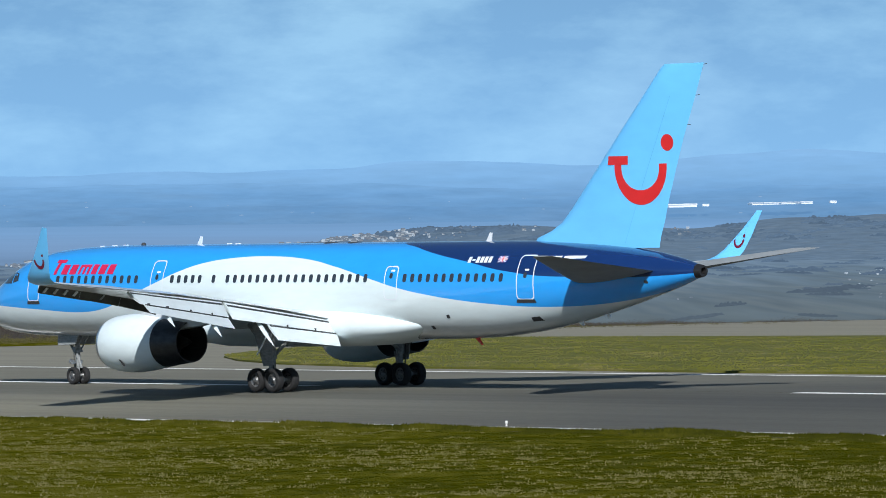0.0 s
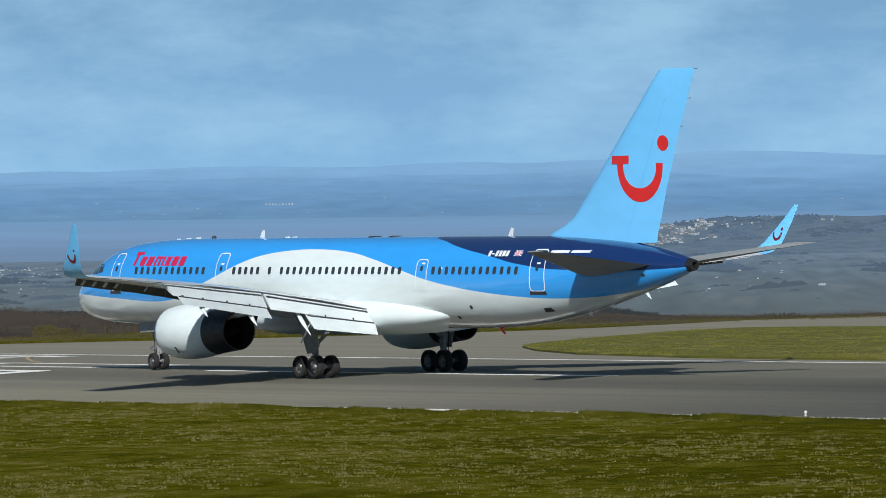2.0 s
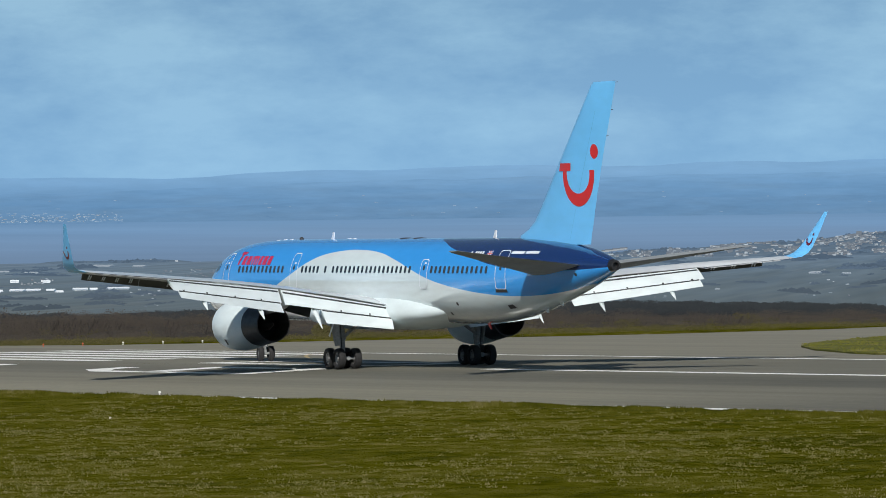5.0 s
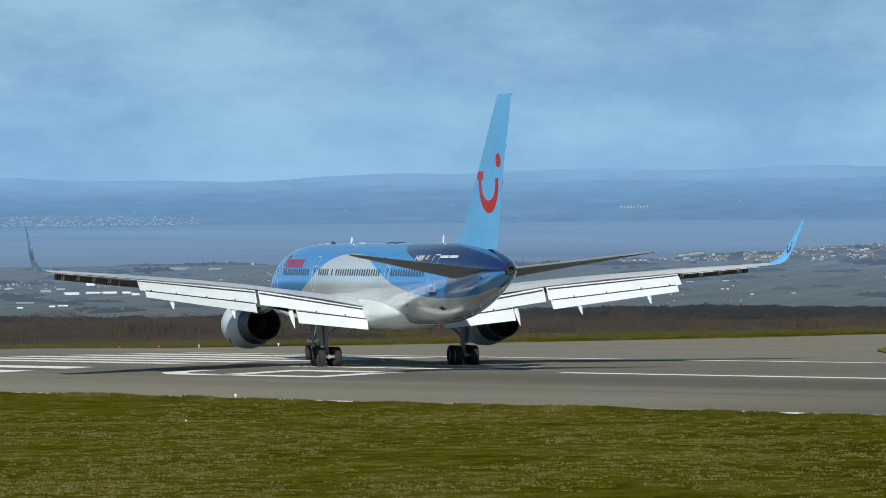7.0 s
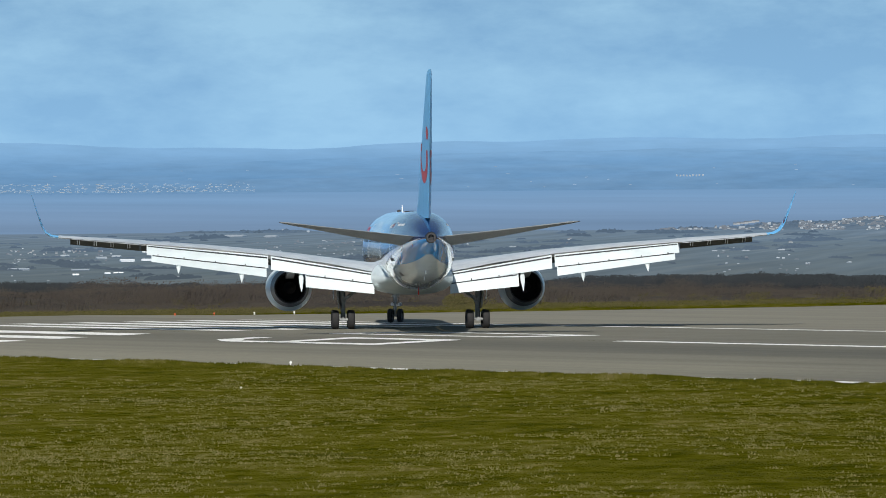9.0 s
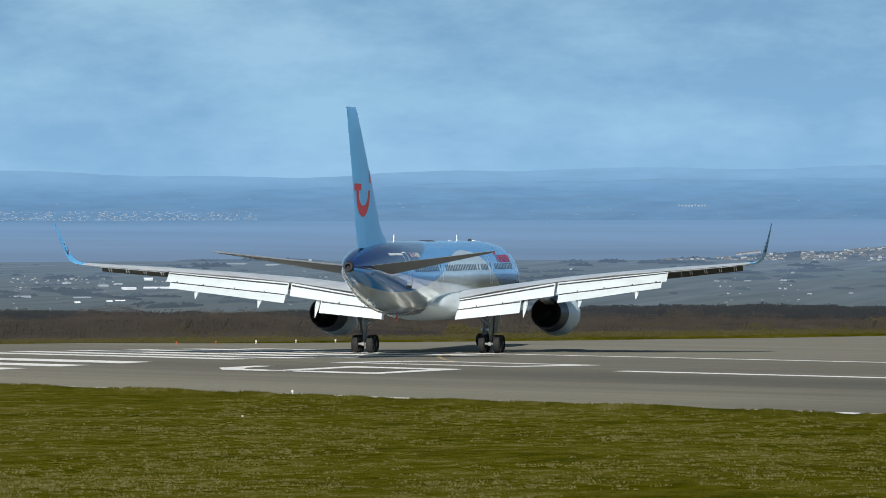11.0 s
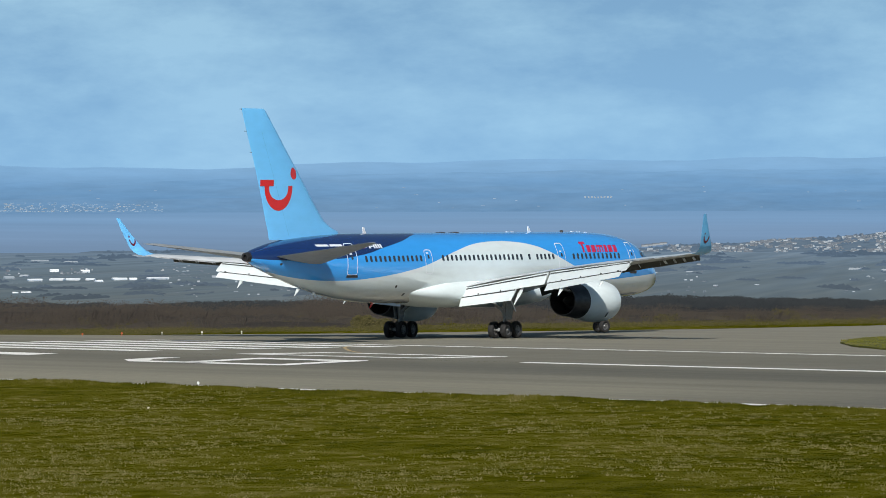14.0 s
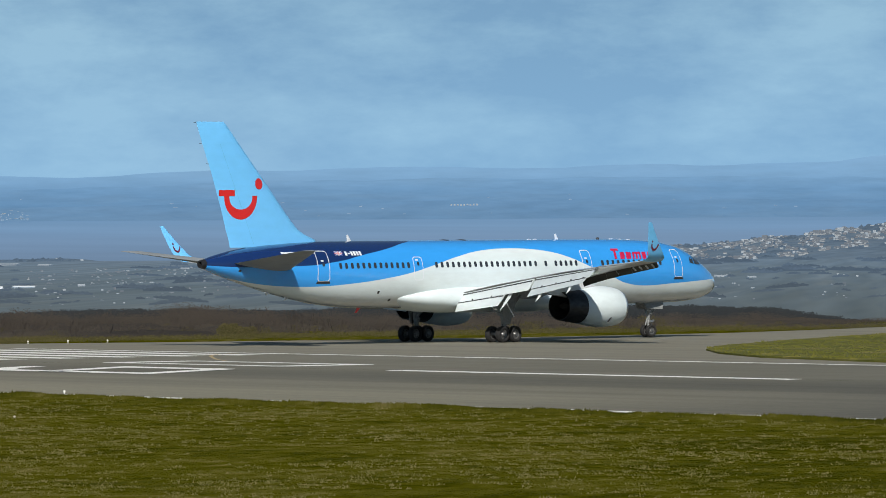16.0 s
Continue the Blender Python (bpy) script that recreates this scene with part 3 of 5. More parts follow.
def relief(name, mat, label, r0, r1, low, top, wobble, step=0.05, rows=7, a0=-30.0, a1=38.0, kind="structure"):
    """A bank of far land that climbs from low to the skyline top while it recedes."""
    verts, faces = [], []
    n = int((a1 - a0) / step) + 1
    for j in range(rows):
        k = j / (rows - 1)
        for i in range(n):
            a = a0 + i * step
            lo, hi = curve(low, a), curve(top, a)
            w = noise.fractal((a * 0.9, k * 2, r0 * 0.01), 1.0, 2.1, 5) * wobble
            e = lo + (hi - lo) * (k ** 0.85) + w * (0.25 + 0.75 * k) * (1 if k > 0 else 0)
            p = at_el(a, e, r0 + (r1 - r0) * k)
            verts.append(p)
    for j in range(rows - 1):
        for i in range(n - 1):
            faces.append((j * n + i, j * n + i + 1, (j + 1) * n + i + 1, (j + 1) * n + i))
    me = bpy.data.meshes.new(name)
    me.from_pydata(verts, [], faces)
    me.materials.append(mat)
    me.shade_smooth()
    return tagged(new(name, me), label, "distance", "", kind)


FAR_TOP = [(-12, 0.9), (-4.3, 0.9), (-3.6, 0.95), (-2.8, 0.9), (-2.0, 0.84), (-1.46, 0.80), (-0.6, 0.86), (0.35, 0.875), (1.1, 0.80), (2.2, 0.785), (4.4, 0.775), (5.3, 0.775), (6.5, 0.76), (8.4, 0.70), (9.5, 0.71), (11.2, 0.775), (20, 0.8)]
MID_TOP = [(-12, 0.6), (-4.3, 0.62), (-2.0, 0.56), (-0.6, 0.60), (1.0, 0.66), (3.0, 0.68), (5.5, 0.66), (8.0, 0.60), (9.5, 0.56), (11.2, 0.6), (20, 0.6)]
SHORE = [(-12, 0.27), (20, 0.27)]
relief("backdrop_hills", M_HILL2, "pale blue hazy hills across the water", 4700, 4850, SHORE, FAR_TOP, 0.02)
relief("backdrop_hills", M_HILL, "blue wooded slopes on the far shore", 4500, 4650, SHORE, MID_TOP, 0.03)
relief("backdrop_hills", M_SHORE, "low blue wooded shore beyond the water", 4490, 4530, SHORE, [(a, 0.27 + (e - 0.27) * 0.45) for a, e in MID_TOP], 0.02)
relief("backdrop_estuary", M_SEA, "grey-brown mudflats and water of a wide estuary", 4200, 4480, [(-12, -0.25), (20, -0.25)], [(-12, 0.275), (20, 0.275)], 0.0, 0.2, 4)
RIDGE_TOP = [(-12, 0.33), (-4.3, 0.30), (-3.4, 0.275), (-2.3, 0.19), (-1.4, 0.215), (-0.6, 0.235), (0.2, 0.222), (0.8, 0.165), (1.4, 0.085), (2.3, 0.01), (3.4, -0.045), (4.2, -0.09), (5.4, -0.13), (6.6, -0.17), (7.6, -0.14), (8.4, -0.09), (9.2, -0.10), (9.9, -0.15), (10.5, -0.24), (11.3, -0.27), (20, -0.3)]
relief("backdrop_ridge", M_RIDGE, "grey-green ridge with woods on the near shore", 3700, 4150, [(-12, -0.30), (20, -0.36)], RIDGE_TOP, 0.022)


# ---------------------------------------------------------------- scrub, woods and grass
def clumps(name, spots, mat, label, category, leaves=12, size=0.34):
    """Tangled bits of foliage or twig at (place, width, height)."""
    rnd = random.Random(hash_name(name + label))
    verts, faces = [], []
    for p, w, h in spots:
        for _ in range(leaves):
            t = rnd.random()
            a = rnd.random() * math.tau
            rr = w * 0.5 * math.sqrt(rnd.random()) * (1.0 - 0.6 * t * t)
            c = Vector((p[0] + rr * math.cos(a), p[1] + rr * math.sin(a), p[2] + h * (0.04 + 0.92 * t)))
            s = (0.35 + 0.65 * rnd.random()) * min(w, h * 1.2) * size
            x = Vector((1, rnd.gauss(0, 0.3), rnd.gauss(0, 0.6))).normalized() * s
            y = Vector((rnd.gauss(0, 0.5), 0.25 + rnd.gauss(0, 0.25), 1)).normalized() * s
            b = len(verts)
            verts += [c - x * 0.8, c + y, c + x, c - y * 0.7]
            faces.append((b, b + 1, b + 2, b + 3))
    me = bpy.data.meshes.new(name)
    me.from_pydata(verts, [], faces)
    me.materials.append(mat)
    return tagged(new(name, me), label, category, "", "stuff")


def mounds(name, spots, mat, label, category, nl=12, bumps=0.9):
    """Lumpy crowns run together in rows: (place, azimuth, length, depth, height) each."""
    rm = random.Random(hash_name(name + label))
    verts, faces = [], []
    for p, az, length, deep, h in spots:
        a, seed, skew = radians(az), rm.random() * 900, rm.uniform(-0.25, 0.25)
        tx, ty = math.cos(a), math.sin(a)
        b = len(verts)
        for i in range(nl + 1):
            k = 2 * i / nl - 1
            env = (1 - abs(k) ** 2.4) ** 0.7 * (1 + skew * k)
            for d, up in ((-1, 0.0), (-0.75, 0.55), (-0.3, 0.92), (0.25, 1.0), (1, 0.0)):
                z = h * up * env * (0.72 + bumps * noise.noise((seed + i * 0.83, d * 1.3, h)))
                out = deep * 0.5 * d * (0.7 + 0.3 * env) + slant(seed) * k * deep
                x = length * 0.5 * k
                verts.append((p[0] + tx * x - ty * out, p[1] + ty * x + tx * out, p[2] + z))
        for i in range(nl):
            for j in range(4):
                c = b + i * 5 + j
                faces.append((c, c + 5, c + 6, c + 1))
    me = bpy.data.meshes.new(name)
    me.from_pydata(verts, [], faces)
    me.materials.append(mat)
    me.shade_smooth()
    return tagged(new(name, me), label, category, "", "stuff")


def slant(seed):
    return math.sin(seed * 7.3)


def hash_name(s):
    return sum((i + 1) * ord(c) for i, c in enumerate(s))


rnd = random.Random(5)


def ground_z(x, y):
    r = math.hypot(x, y)
    return land_height(r, 0, x, y)


def scatter(n, az0, az1, r0, r1, w, h, bias=1.0, keep=None, swell=0.0):
    out = []
    while len(out) < n:
        a = az0 + (az1 - az0) * rnd.random()
        r = r0 + (r1 - r0) * rnd.random() ** bias
        x, y = -math.sin(radians(a)) * r, math.cos(radians(a)) * r
        if keep and not keep(a, r, x, y):
            continue
        k = 0.55 + 0.9 * rnd.random() ** 1.6
        k *= 1 + swell * noise.noise((a * 1.6, r * 0.012, 2))
        out.append(((x, y, ground_z(x, y) - 0.05), w * k * (0.8 + 0.5 * rnd.random()), h * k))
    return out


def beyond(a, r, x, y):
    u, v = to_uv(x, y)
    return u > 104 + 5 * noise.noise((v * 0.05, 0, 0)) or v > 266


def patchy(a, r, x, y):
    return beyond(a, r, x, y) and noise.noise((a * 1.1, r * 0.01, 4)) > -0.25


def low_end(a):
    """The scrub grows low towards the taxiway's side."""
    return 0.34 + 0.4 * min(1.0, max(0.0, (a - 0.9) / 1.6)) + 0.26 * min(1.0, max(0.0, (a - 4.9) / 1.1))


def twigs(name, n, mat, label):
    """Leafless scrub: a thicket of thin upright twigs."""
    rt = random.Random(12)
    verts, faces = [], []
    while len(faces) < n:
        a, r = -7 + 21 * rt.random(), 395 + 215 * rt.random()
        x, y = -math.sin(radians(a)) * r, math.cos(radians(a)) * r
        if not beyond(a, r, x, y):
            continue
        tall = 0.85 + 0.7 * noise.noise((a * 1.3, r * 0.02, 2)) + 0.3 * noise.noise((a * 7, r * 0.06, 5))
        tall *= low_end(a)
        if tall < 0.12:
            continue
        z = ground_z(x, y) - 0.05
        for _ in range(9):
            ang, w = rt.gauss(0, 0.4), 0.008 + 0.02 * rt.random()
            h = tall * (0.5 + 0.6 * rt.random())
            px, py = x + rt.gauss(0, 0.35), y + rt.gauss(0, 0.35)
            b = len(verts)
            dx, dy = math.cos(ang) * w, math.sin(ang) * w
            lx, ly = rt.gauss(0, 0.28) * h, rt.gauss(0, 0.25) * h
            verts += [(px - dx, py - dy, z), (px + dx, py + dy, z), (px + lx + dx, py + ly + dy, z + h * 0.75), (px + lx * 1.2, py + ly, z + h)]
            faces.append((b, b + 1, b + 2, b + 3))
    me = bpy.data.meshes.new(name)
    me.from_pydata(verts, [], faces)
    me.materials.append(mat)
    tagged(new(name, me), label, "scrub", "", "stuff")


twigs("scrub", 30000, M_SCRUB, "brown leafless scrub beyond the end of the runway")
thicket = [(p, w, h * low_end(math.degrees(math.atan2(-p[0], p[1])))) for p, w, h in scatter(11000, -7, 14, 398, 600, 1.9, 0.95, 1.0, beyond, 0.9)]
for az, r, n, tall in ((7.05, 436, 60, 1.75), (7.25, 450, 40, 1.9), (8.7, 440, 50, 1.6), (4.6, 470, 30, 1.5), (9.6, 430, 30, 1.2)):
    for _ in range(n):   # taller bare trees standing together in the scrub
        a, d = az + rnd.gauss(0, 0.16), r + rnd.gauss(0, 6)
        x, y = -math.sin(radians(a)) * d, math.cos(radians(a)) * d
        thicket.append(((x, y, ground_z(x, y)), 1.5, tall * (0.7 + 0.4 * rnd.random())))
clumps("scrub", thicket, M_SCRUB, "brown tangled thicket beyond the end of the runway", "scrub", 64, 0.036)
low = []
for p, w, h in scatter(1500, -7, 14, 400, 600, 5.0, 0.6, 1.0, beyond, 0.8):
    az = math.degrees(math.atan2(-p[0], p[1]))
    low.append(((p[0], p[1], p[2] - 0.1), az, w * (1.0 + rnd.random()), w, h * low_end(az)))
mounds("undergrowth", low, M_THICKET, "low dark brown undergrowth beneath the scrub", "scrub", 14, 0.3)
shrubs = scatter(150, -7, 14, 396, 440, 1.0, 0.42, 1.0, patchy)
for az, r, n, tall in ((6.75, 408, 26, 0.95), (6.62, 410, 16, 0.6), (3.86, 432, 14, 0.6), (2.67, 452, 20, 0.75), (9.1, 402, 8, 0.5)):
    for _ in range(n):   # greener shrubs in groups
        a, d = az + rnd.gauss(0, 0.07), r + rnd.gauss(0, 2)
        x, y = -math.sin(radians(a)) * d, math.cos(radians(a)) * d
        shrubs.append(((x, y, ground_z(x, y)), 0.9, tall * (0.5 + 0.5 * rnd.random())))
clumps("bushes", shrubs, M_VERGE, "green-brown bushes among the leafless scrub", "bush", 60, 0.10)
clumps("rough_verge", scatter(9000, -7, 14, 380, 470, 0.8, 0.20, 1.4, lambda a, r, x, y: (lambda q: 92.5 < q[0] < 107 or 262 < q[1] < 276)(to_uv(x, y))), M_VERGE, "yellow-green rough grass along the tarmac edge", "grass", 16, 0.15)


WOOD_TOP = [(0.4, -0.80), (0.9, -0.70), (1.6, -0.62), (2.6, -0.585), (4.0, -0.565), (5.2, -0.575), (6.2, -0.62), (7.5, -0.60), (9.0, -0.63), (11.0, -0.60), (14.0, -0.62)]


def wood_top(a, r):
    """Height of the wood's crowns, which rise to one soft line."""
    return EYE_Z + r * math.tan(radians(curve(WOOD_TOP, a))) + 0.30 * noise.noise((a * 3, r * 0.03, 1)) + 0.22 * noise.noise((a * 12, r * 0.1, 8))


def canopy():
    """The closed crowns of the wood, under its ragged outer foliage."""
    verts, faces, na, nr = [], [], 700, 14
    for j in range(nr):
        for i in range(na):
            a, r = 0.4 + 13.6 * i / (na - 1), 706 + 8 * j
            x, y = -math.sin(radians(a)) * r, math.cos(radians(a)) * r
            k = min(1.0, (a - 0.4) * 3) * min(1.0, (j + 0.5) / 4) ** 0.6 * (1 if j < 9 else 1 - (j - 8) / 6)
            g = ground_z(x, y) - 0.3
            verts.append((x, y, g + k * (wood_top(a, r) - 0.25 - g)))
    for j in range(nr - 1):
        for i in range(na - 1):
            b = j * na + i
            faces.append((b, b + 1, b + na + 1, b + na))
    me = bpy.data.meshes.new("wood_canopy")
    me.from_pydata(verts, [], faces)
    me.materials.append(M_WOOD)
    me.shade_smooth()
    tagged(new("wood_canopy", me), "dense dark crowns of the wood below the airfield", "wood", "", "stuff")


canopy()
crowns = []
for i in range(4200):
    a, r = 0.6 + 13.2 * rnd.random(), 712 + 50 * rnd.random()
    crowns.append(((-math.sin(radians(a)) * r, math.cos(radians(a)) * r, wood_top(a, r) - 1.2), 2.2, 1.15 + 0.35 * rnd.random()))
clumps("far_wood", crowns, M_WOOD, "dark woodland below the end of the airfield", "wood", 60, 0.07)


def hedgerows():
    """Woods and rows of trees over the valley floor."""
    spots = []
    for i in range(900):
        a, r = -7 + 21 * rnd.random(), 1000 + 2750 * rnd.random()
        x, y = -math.sin(radians(a)) * r, math.cos(radians(a)) * r
        if noise.noise((a * 0.9, r * 0.0022, 7)) < -0.12 or (a < 5.5 and r < 2500 and rnd.random() < 0.6):
            continue
        t = r / 2600
        big = rnd.random() ** 2.2
        spots.append(((x, y, ground_z(x, y) - 0.1), a, (4 + 24 * big) * t, 30 + 60 * big, (0.55 + 1.3 * rnd.random() * (0.5 + big)) * t))
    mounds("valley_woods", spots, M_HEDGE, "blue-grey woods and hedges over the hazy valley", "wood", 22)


hedgerows()


def in_outline(outline, u, v):
    odd = False
    for (u0, v0), (u1, v1) in zip(outline, outline[1:] + outline[:1]):
        if (v0 > v) != (v1 > v) and u < u0 + (u1 - u0) * (v - v0) / (v1 - v0):
            odd = not odd
    return odd


def near_grass():
    """Blades of the nearest verge, in tufts."""
    rg = random.Random(8)
    verts, faces = [], []
    n = 0
    while n < 90000:
        a = -6.5 + 20 * rg.random()
        r = 118 + 182 * rg.random()
        x, y = -math.sin(radians(a)) * r, math.cos(radians(a)) * r
        u, v = to_uv(x, y)
        if v > -23.35 + 0.7 * noise.noise((u * 0.35, 0, 2)):
            continue
        n += 1
        z = ground_z(x, y) - 0.02
        tall = (0.02 + 0.035 * rg.random()) * (1.0 + 0.7 * noise.noise((x * 0.25, y * 0.25, 0)))
        if v > -27:
            tall = (0.01 + 0.15 * min(1.0, max(0.0, 0.62 + 1.6 * noise.noise((u * 0.22, 0, 3))))) * (0.6 + 0.5 * rg.random())
        for _ in range(5):
            ang = rg.gauss(0, 0.5)
            w = 0.03 + 0.05 * rg.random()
            dx, dy = math.cos(ang) * w, math.sin(ang) * w * 0.5
            ox, oy = rg.gauss(0, 0.14), rg.gauss(0, 0.14)
            lx, ly = rg.gauss(0, 0.5) * tall, (0.15 + 0.25 * rg.random()) * tall
            b = len(verts)
            verts += [(x + ox - dx, y + oy - dy, z), (x + ox + dx, y + oy + dy, z), (x + ox + lx, y + oy + ly, z + tall)]
            faces.append((b, b + 1, b + 2))
    # the longer uncut fringe along the tarmac, which hides most of the edge line
    for _ in range(24000):
        u, v = -150 + 260 * rg.random(), -23.15 - 1.5 * rg.random() ** 1.5
        q = uv(u, v)
        tall = min(0.30, max(0.015, 0.195 + 0.20 * noise.noise((u * 0.16, 0, 3)) + 0.16 * noise.noise((u * 0.8, 1, 3)))) * (0.65 + 0.4 * rg.random())
        z = ground_z(q[0], q[1]) - 0.02
        for _ in range(3):
            ang, w = rg.gauss(0, 0.5), 0.04 + 0.06 * rg.random()
            dx, dy = math.cos(ang) * w, math.sin(ang) * w * 0.5
            ox, oy = rg.gauss(0, 0.10), rg.gauss(0, 0.10)
            b = len(verts)
            verts += [(q[0] + ox - dx, q[1] + oy - dy, z), (q[0] + ox + dx, q[1] + oy + dy, z), (q[0] + ox + rg.gauss(0, 0.3) * tall, q[1] + oy + 0.3 * tall * rg.random(), z + tall)]
            faces.append((b, b + 1, b + 2))
    # the turf of the island between the taxiways
    turf = len(faces)
    n = 0
    while n < 8000:
        u, v = -70 + 137 * rg.random(), 25.4 + 74 * rg.random() ** 1.4
        if not in_outline(ISLAND, u, v):
            continue
        n += 1
        q = uv(u, v, 0.09)
        tall = (0.03 + 0.045 * rg.random()) * (1.0 + 0.9 * noise.noise((u * 0.15, v * 0.15, 4)))
        for _ in range(4):
            w, ox, oy = 0.03 + 0.05 * rg.random(), rg.gauss(0, 0.2), rg.gauss(0, 0.2)
            b = len(verts)
            verts += [(q[0] + ox - w, q[1] + oy, q[2]), (q[0] + ox + w, q[1] + oy, q[2]), (q[0] + ox + rg.gauss(0, 0.04), q[1] + oy, q[2] + tall)]
            faces.append((b, b + 1, b + 2))
    green = len(faces)
    for _ in range(19000):
        a, r = -6.5 + 20 * rg.random(), 118 + 140 * rg.random() ** 1.35
        x, y = -math.sin(radians(a)) * r, math.cos(radians(a)) * r
        if to_uv(x, y)[1] > -24.5 or noise.noise((x * 0.12, y * 0.05, 6)) + 0.5 * noise.noise((x * 0.7, y * 0.25, 2)) < rg.uniform(-0.55, 0.4):
            continue
        wide = 0.05 + 0.16 * rg.random() ** 2
        for _ in range(int(5 + 70 * wide)):
            px, py = x + rg.gauss(0, wide), y + rg.gauss(0, wide * 0.7)
            z, w, t = ground_z(px, py) - 0.01, 0.012 + 0.022 * rg.random(), 0.03 + 0.06 * rg.random()
            b = len(verts)
            verts += [(px - w, py, z), (px + w, py, z), (px + rg.gauss(0, 0.6) * t, py + 0.3 * t * rg.random(), z + t)]
            faces.append((b, b + 1, b + 2))
    me = bpy.data.meshes.new("verge_grass")
    me.from_pydata(verts, [], faces)
    me.materials.append(M_TUFT)
    me.materials.append(M_DRY)
    me.materials.append(M_ISLAND)
    me.polygons.foreach_set("material_index", [0] * turf + [2] * (green - turf) + [1] * (len(faces) - green))
    tagged(new("verge_grass", me), "short olive grass with dry tufts beside the runway", "grass", "", "stuff")


near_grass()


# ---------------------------------------------------------------- far houses
def house(name, mats, label, category):
    """A gabled block one metre wide, to be scaled."""
    bm = block((1, 0.7, 0.62), (0, 0, 0.31))
    vs = [bm.verts.new(p) for p in ((-0.54, -0.39, 0.60), (0.54, -0.39, 0.60), (0.54, 0.39, 0.60), (-0.54, 0.39, 0.60), (-0.54, 0, 0.95), (0.54, 0, 0.95))]
    for f in ((0, 1, 5, 4), (2, 3, 4, 5), (0, 4, 3), (1, 2, 5), (0, 3, 2, 1)):
        bm.faces.new([vs[i] for i in f]).material_index = 1
    return mesh_of(bm, name, mats)


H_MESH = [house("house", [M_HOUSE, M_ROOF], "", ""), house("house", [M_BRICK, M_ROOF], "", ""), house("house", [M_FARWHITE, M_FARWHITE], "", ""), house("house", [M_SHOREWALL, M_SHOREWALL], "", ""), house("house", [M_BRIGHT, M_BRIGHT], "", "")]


def put_house(az, el, r, width, height, which, name="house", label="small pale house in the hazy distance", group="far houses"):
    ob = new(name, H_MESH[which])
    p = at_el(az, el, r)
    ob.matrix_world = Matrix.LocRotScale(p - Vector((0, 0, height * 0.4)), Euler((0, 0, radians(az + rnd.uniform(-25, 25)))), (width, width, height))
    return tagged(ob, label, "building", group)


crowd_v, crowd_f, crowd_m = [], [], []


def crowd_house(p, az, w, h, which):
    """One more small house of the far crowd, joined into a single mesh."""
    me = H_MESH[which]
    m = Matrix.LocRotScale(p - Vector((0, 0, h * 0.4)), Euler((0, 0, radians(az + rnd.uniform(-40, 40)))), (w, w, h))
    b = len(crowd_v)
    crowd_v.extend(m @ v.co for v in me.vertices)
    for f in me.polygons:
        crowd_f.append([b + i for i in f.vertices])
        crowd_m.append((0, 1, 2, 4)[which] if f.material_index == 0 else (3, 3, 2, 4)[which])


def ridge_r(a, e):
    lo, hi = -0.30 - 0.06 * (a + 12) / 32, curve(RIDGE_TOP, a)
    k = min(1.0, max(0.0, (e - lo) / (hi - lo))) ** (1 / 0.85)
    return 3690 + 450 * k


def land_r(a, e):
    """How far off the valley floor is seen at this angle."""
    r = 950.0
    while r < 3650:
        x, y = -math.sin(radians(a)) * r, math.cos(radians(a)) * r
        if math.degrees(math.atan2(land_height(r, a, x, y) - EYE_Z, r)) >= e:
            break
        r += 20
    return r


def town(single, more, az0, az1, top, depth, w, lots, where, kinds=(0, 0, 1, 1, 1, 2)):
    for i in range(single + more):
        a = az0 + (az1 - az0) * rnd.random()
        if noise.noise((a * 2.2, 1.5, depth)) < lots:
            continue
        e = curve(top, a) - depth * rnd.random() ** 1.2
        if where is ridge_r and noise.noise((a * 5, e * 28, 9)) < -0.02:
            continue
        rr = where(a, e)
        k, hh, which = rnd.random(), w * (0.5 + 0.45 * rnd.random()) * rr / 4000, rnd.choice(kinds)
        if i < single:
            put_house(a, e, rr, w * (0.5 + 0.9 * k) * rr / 4000, hh, which)
        else:
            crowd_house(at_el(a, e, rr), a, w * (0.4 + 0.6 * k) * rr / 4000, hh * 0.8, which)


town(300, 3000, 0.25, 4.8, RIDGE_TOP, 0.19, 3.0, -0.6, ridge_r, (0, 0, 0, 1, 1, 2))
town(30, 140, -2.6, 0.2, RIDGE_TOP, 0.10, 1.8, 0.0, ridge_r)
town(40, 200, 4.6, 11.0, RIDGE_TOP, 0.12, 2.0, -0.1, ridge_r)
VALLEY = [(-12, -0.24), (0, -0.22), (6, -0.24), (11, -0.27), (20, -0.28)]
town(0, 800, 5.0, 11.6, [(5, -0.16), (11.6, -0.24)], 0.16, 1.9, 0.0, land_r, (0, 0, 0, 1, 2))
town(60, 520, -4.5, 11.8, VALLEY, 0.30, 2.1, 0.0, land_r, (0, 1, 2, 2))
for i in range(420):   # the far shore
    a = 8.7 + 2.7 * rnd.random() ** 0.9
    crowd_house(at_el(a, 0.286 + 0.085 * rnd.random() ** 1.7, 4470), a, 0.8 + 2.0 * rnd.random() ** 2, 0.35 + 0.5 * rnd.random(), rnd.choice((3, 3, 3, 2)))
for i in range(40):
    a = -4 + 15 * rnd.random()
    crowd_house(at_el(a, 0.30 + 0.22 * rnd.random(), 4485), a, 1.0 + 2.0 * rnd.random() ** 2, 0.5, 3)
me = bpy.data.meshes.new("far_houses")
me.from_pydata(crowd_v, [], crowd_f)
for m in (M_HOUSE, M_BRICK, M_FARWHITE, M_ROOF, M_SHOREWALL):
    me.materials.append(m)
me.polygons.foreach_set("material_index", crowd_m)
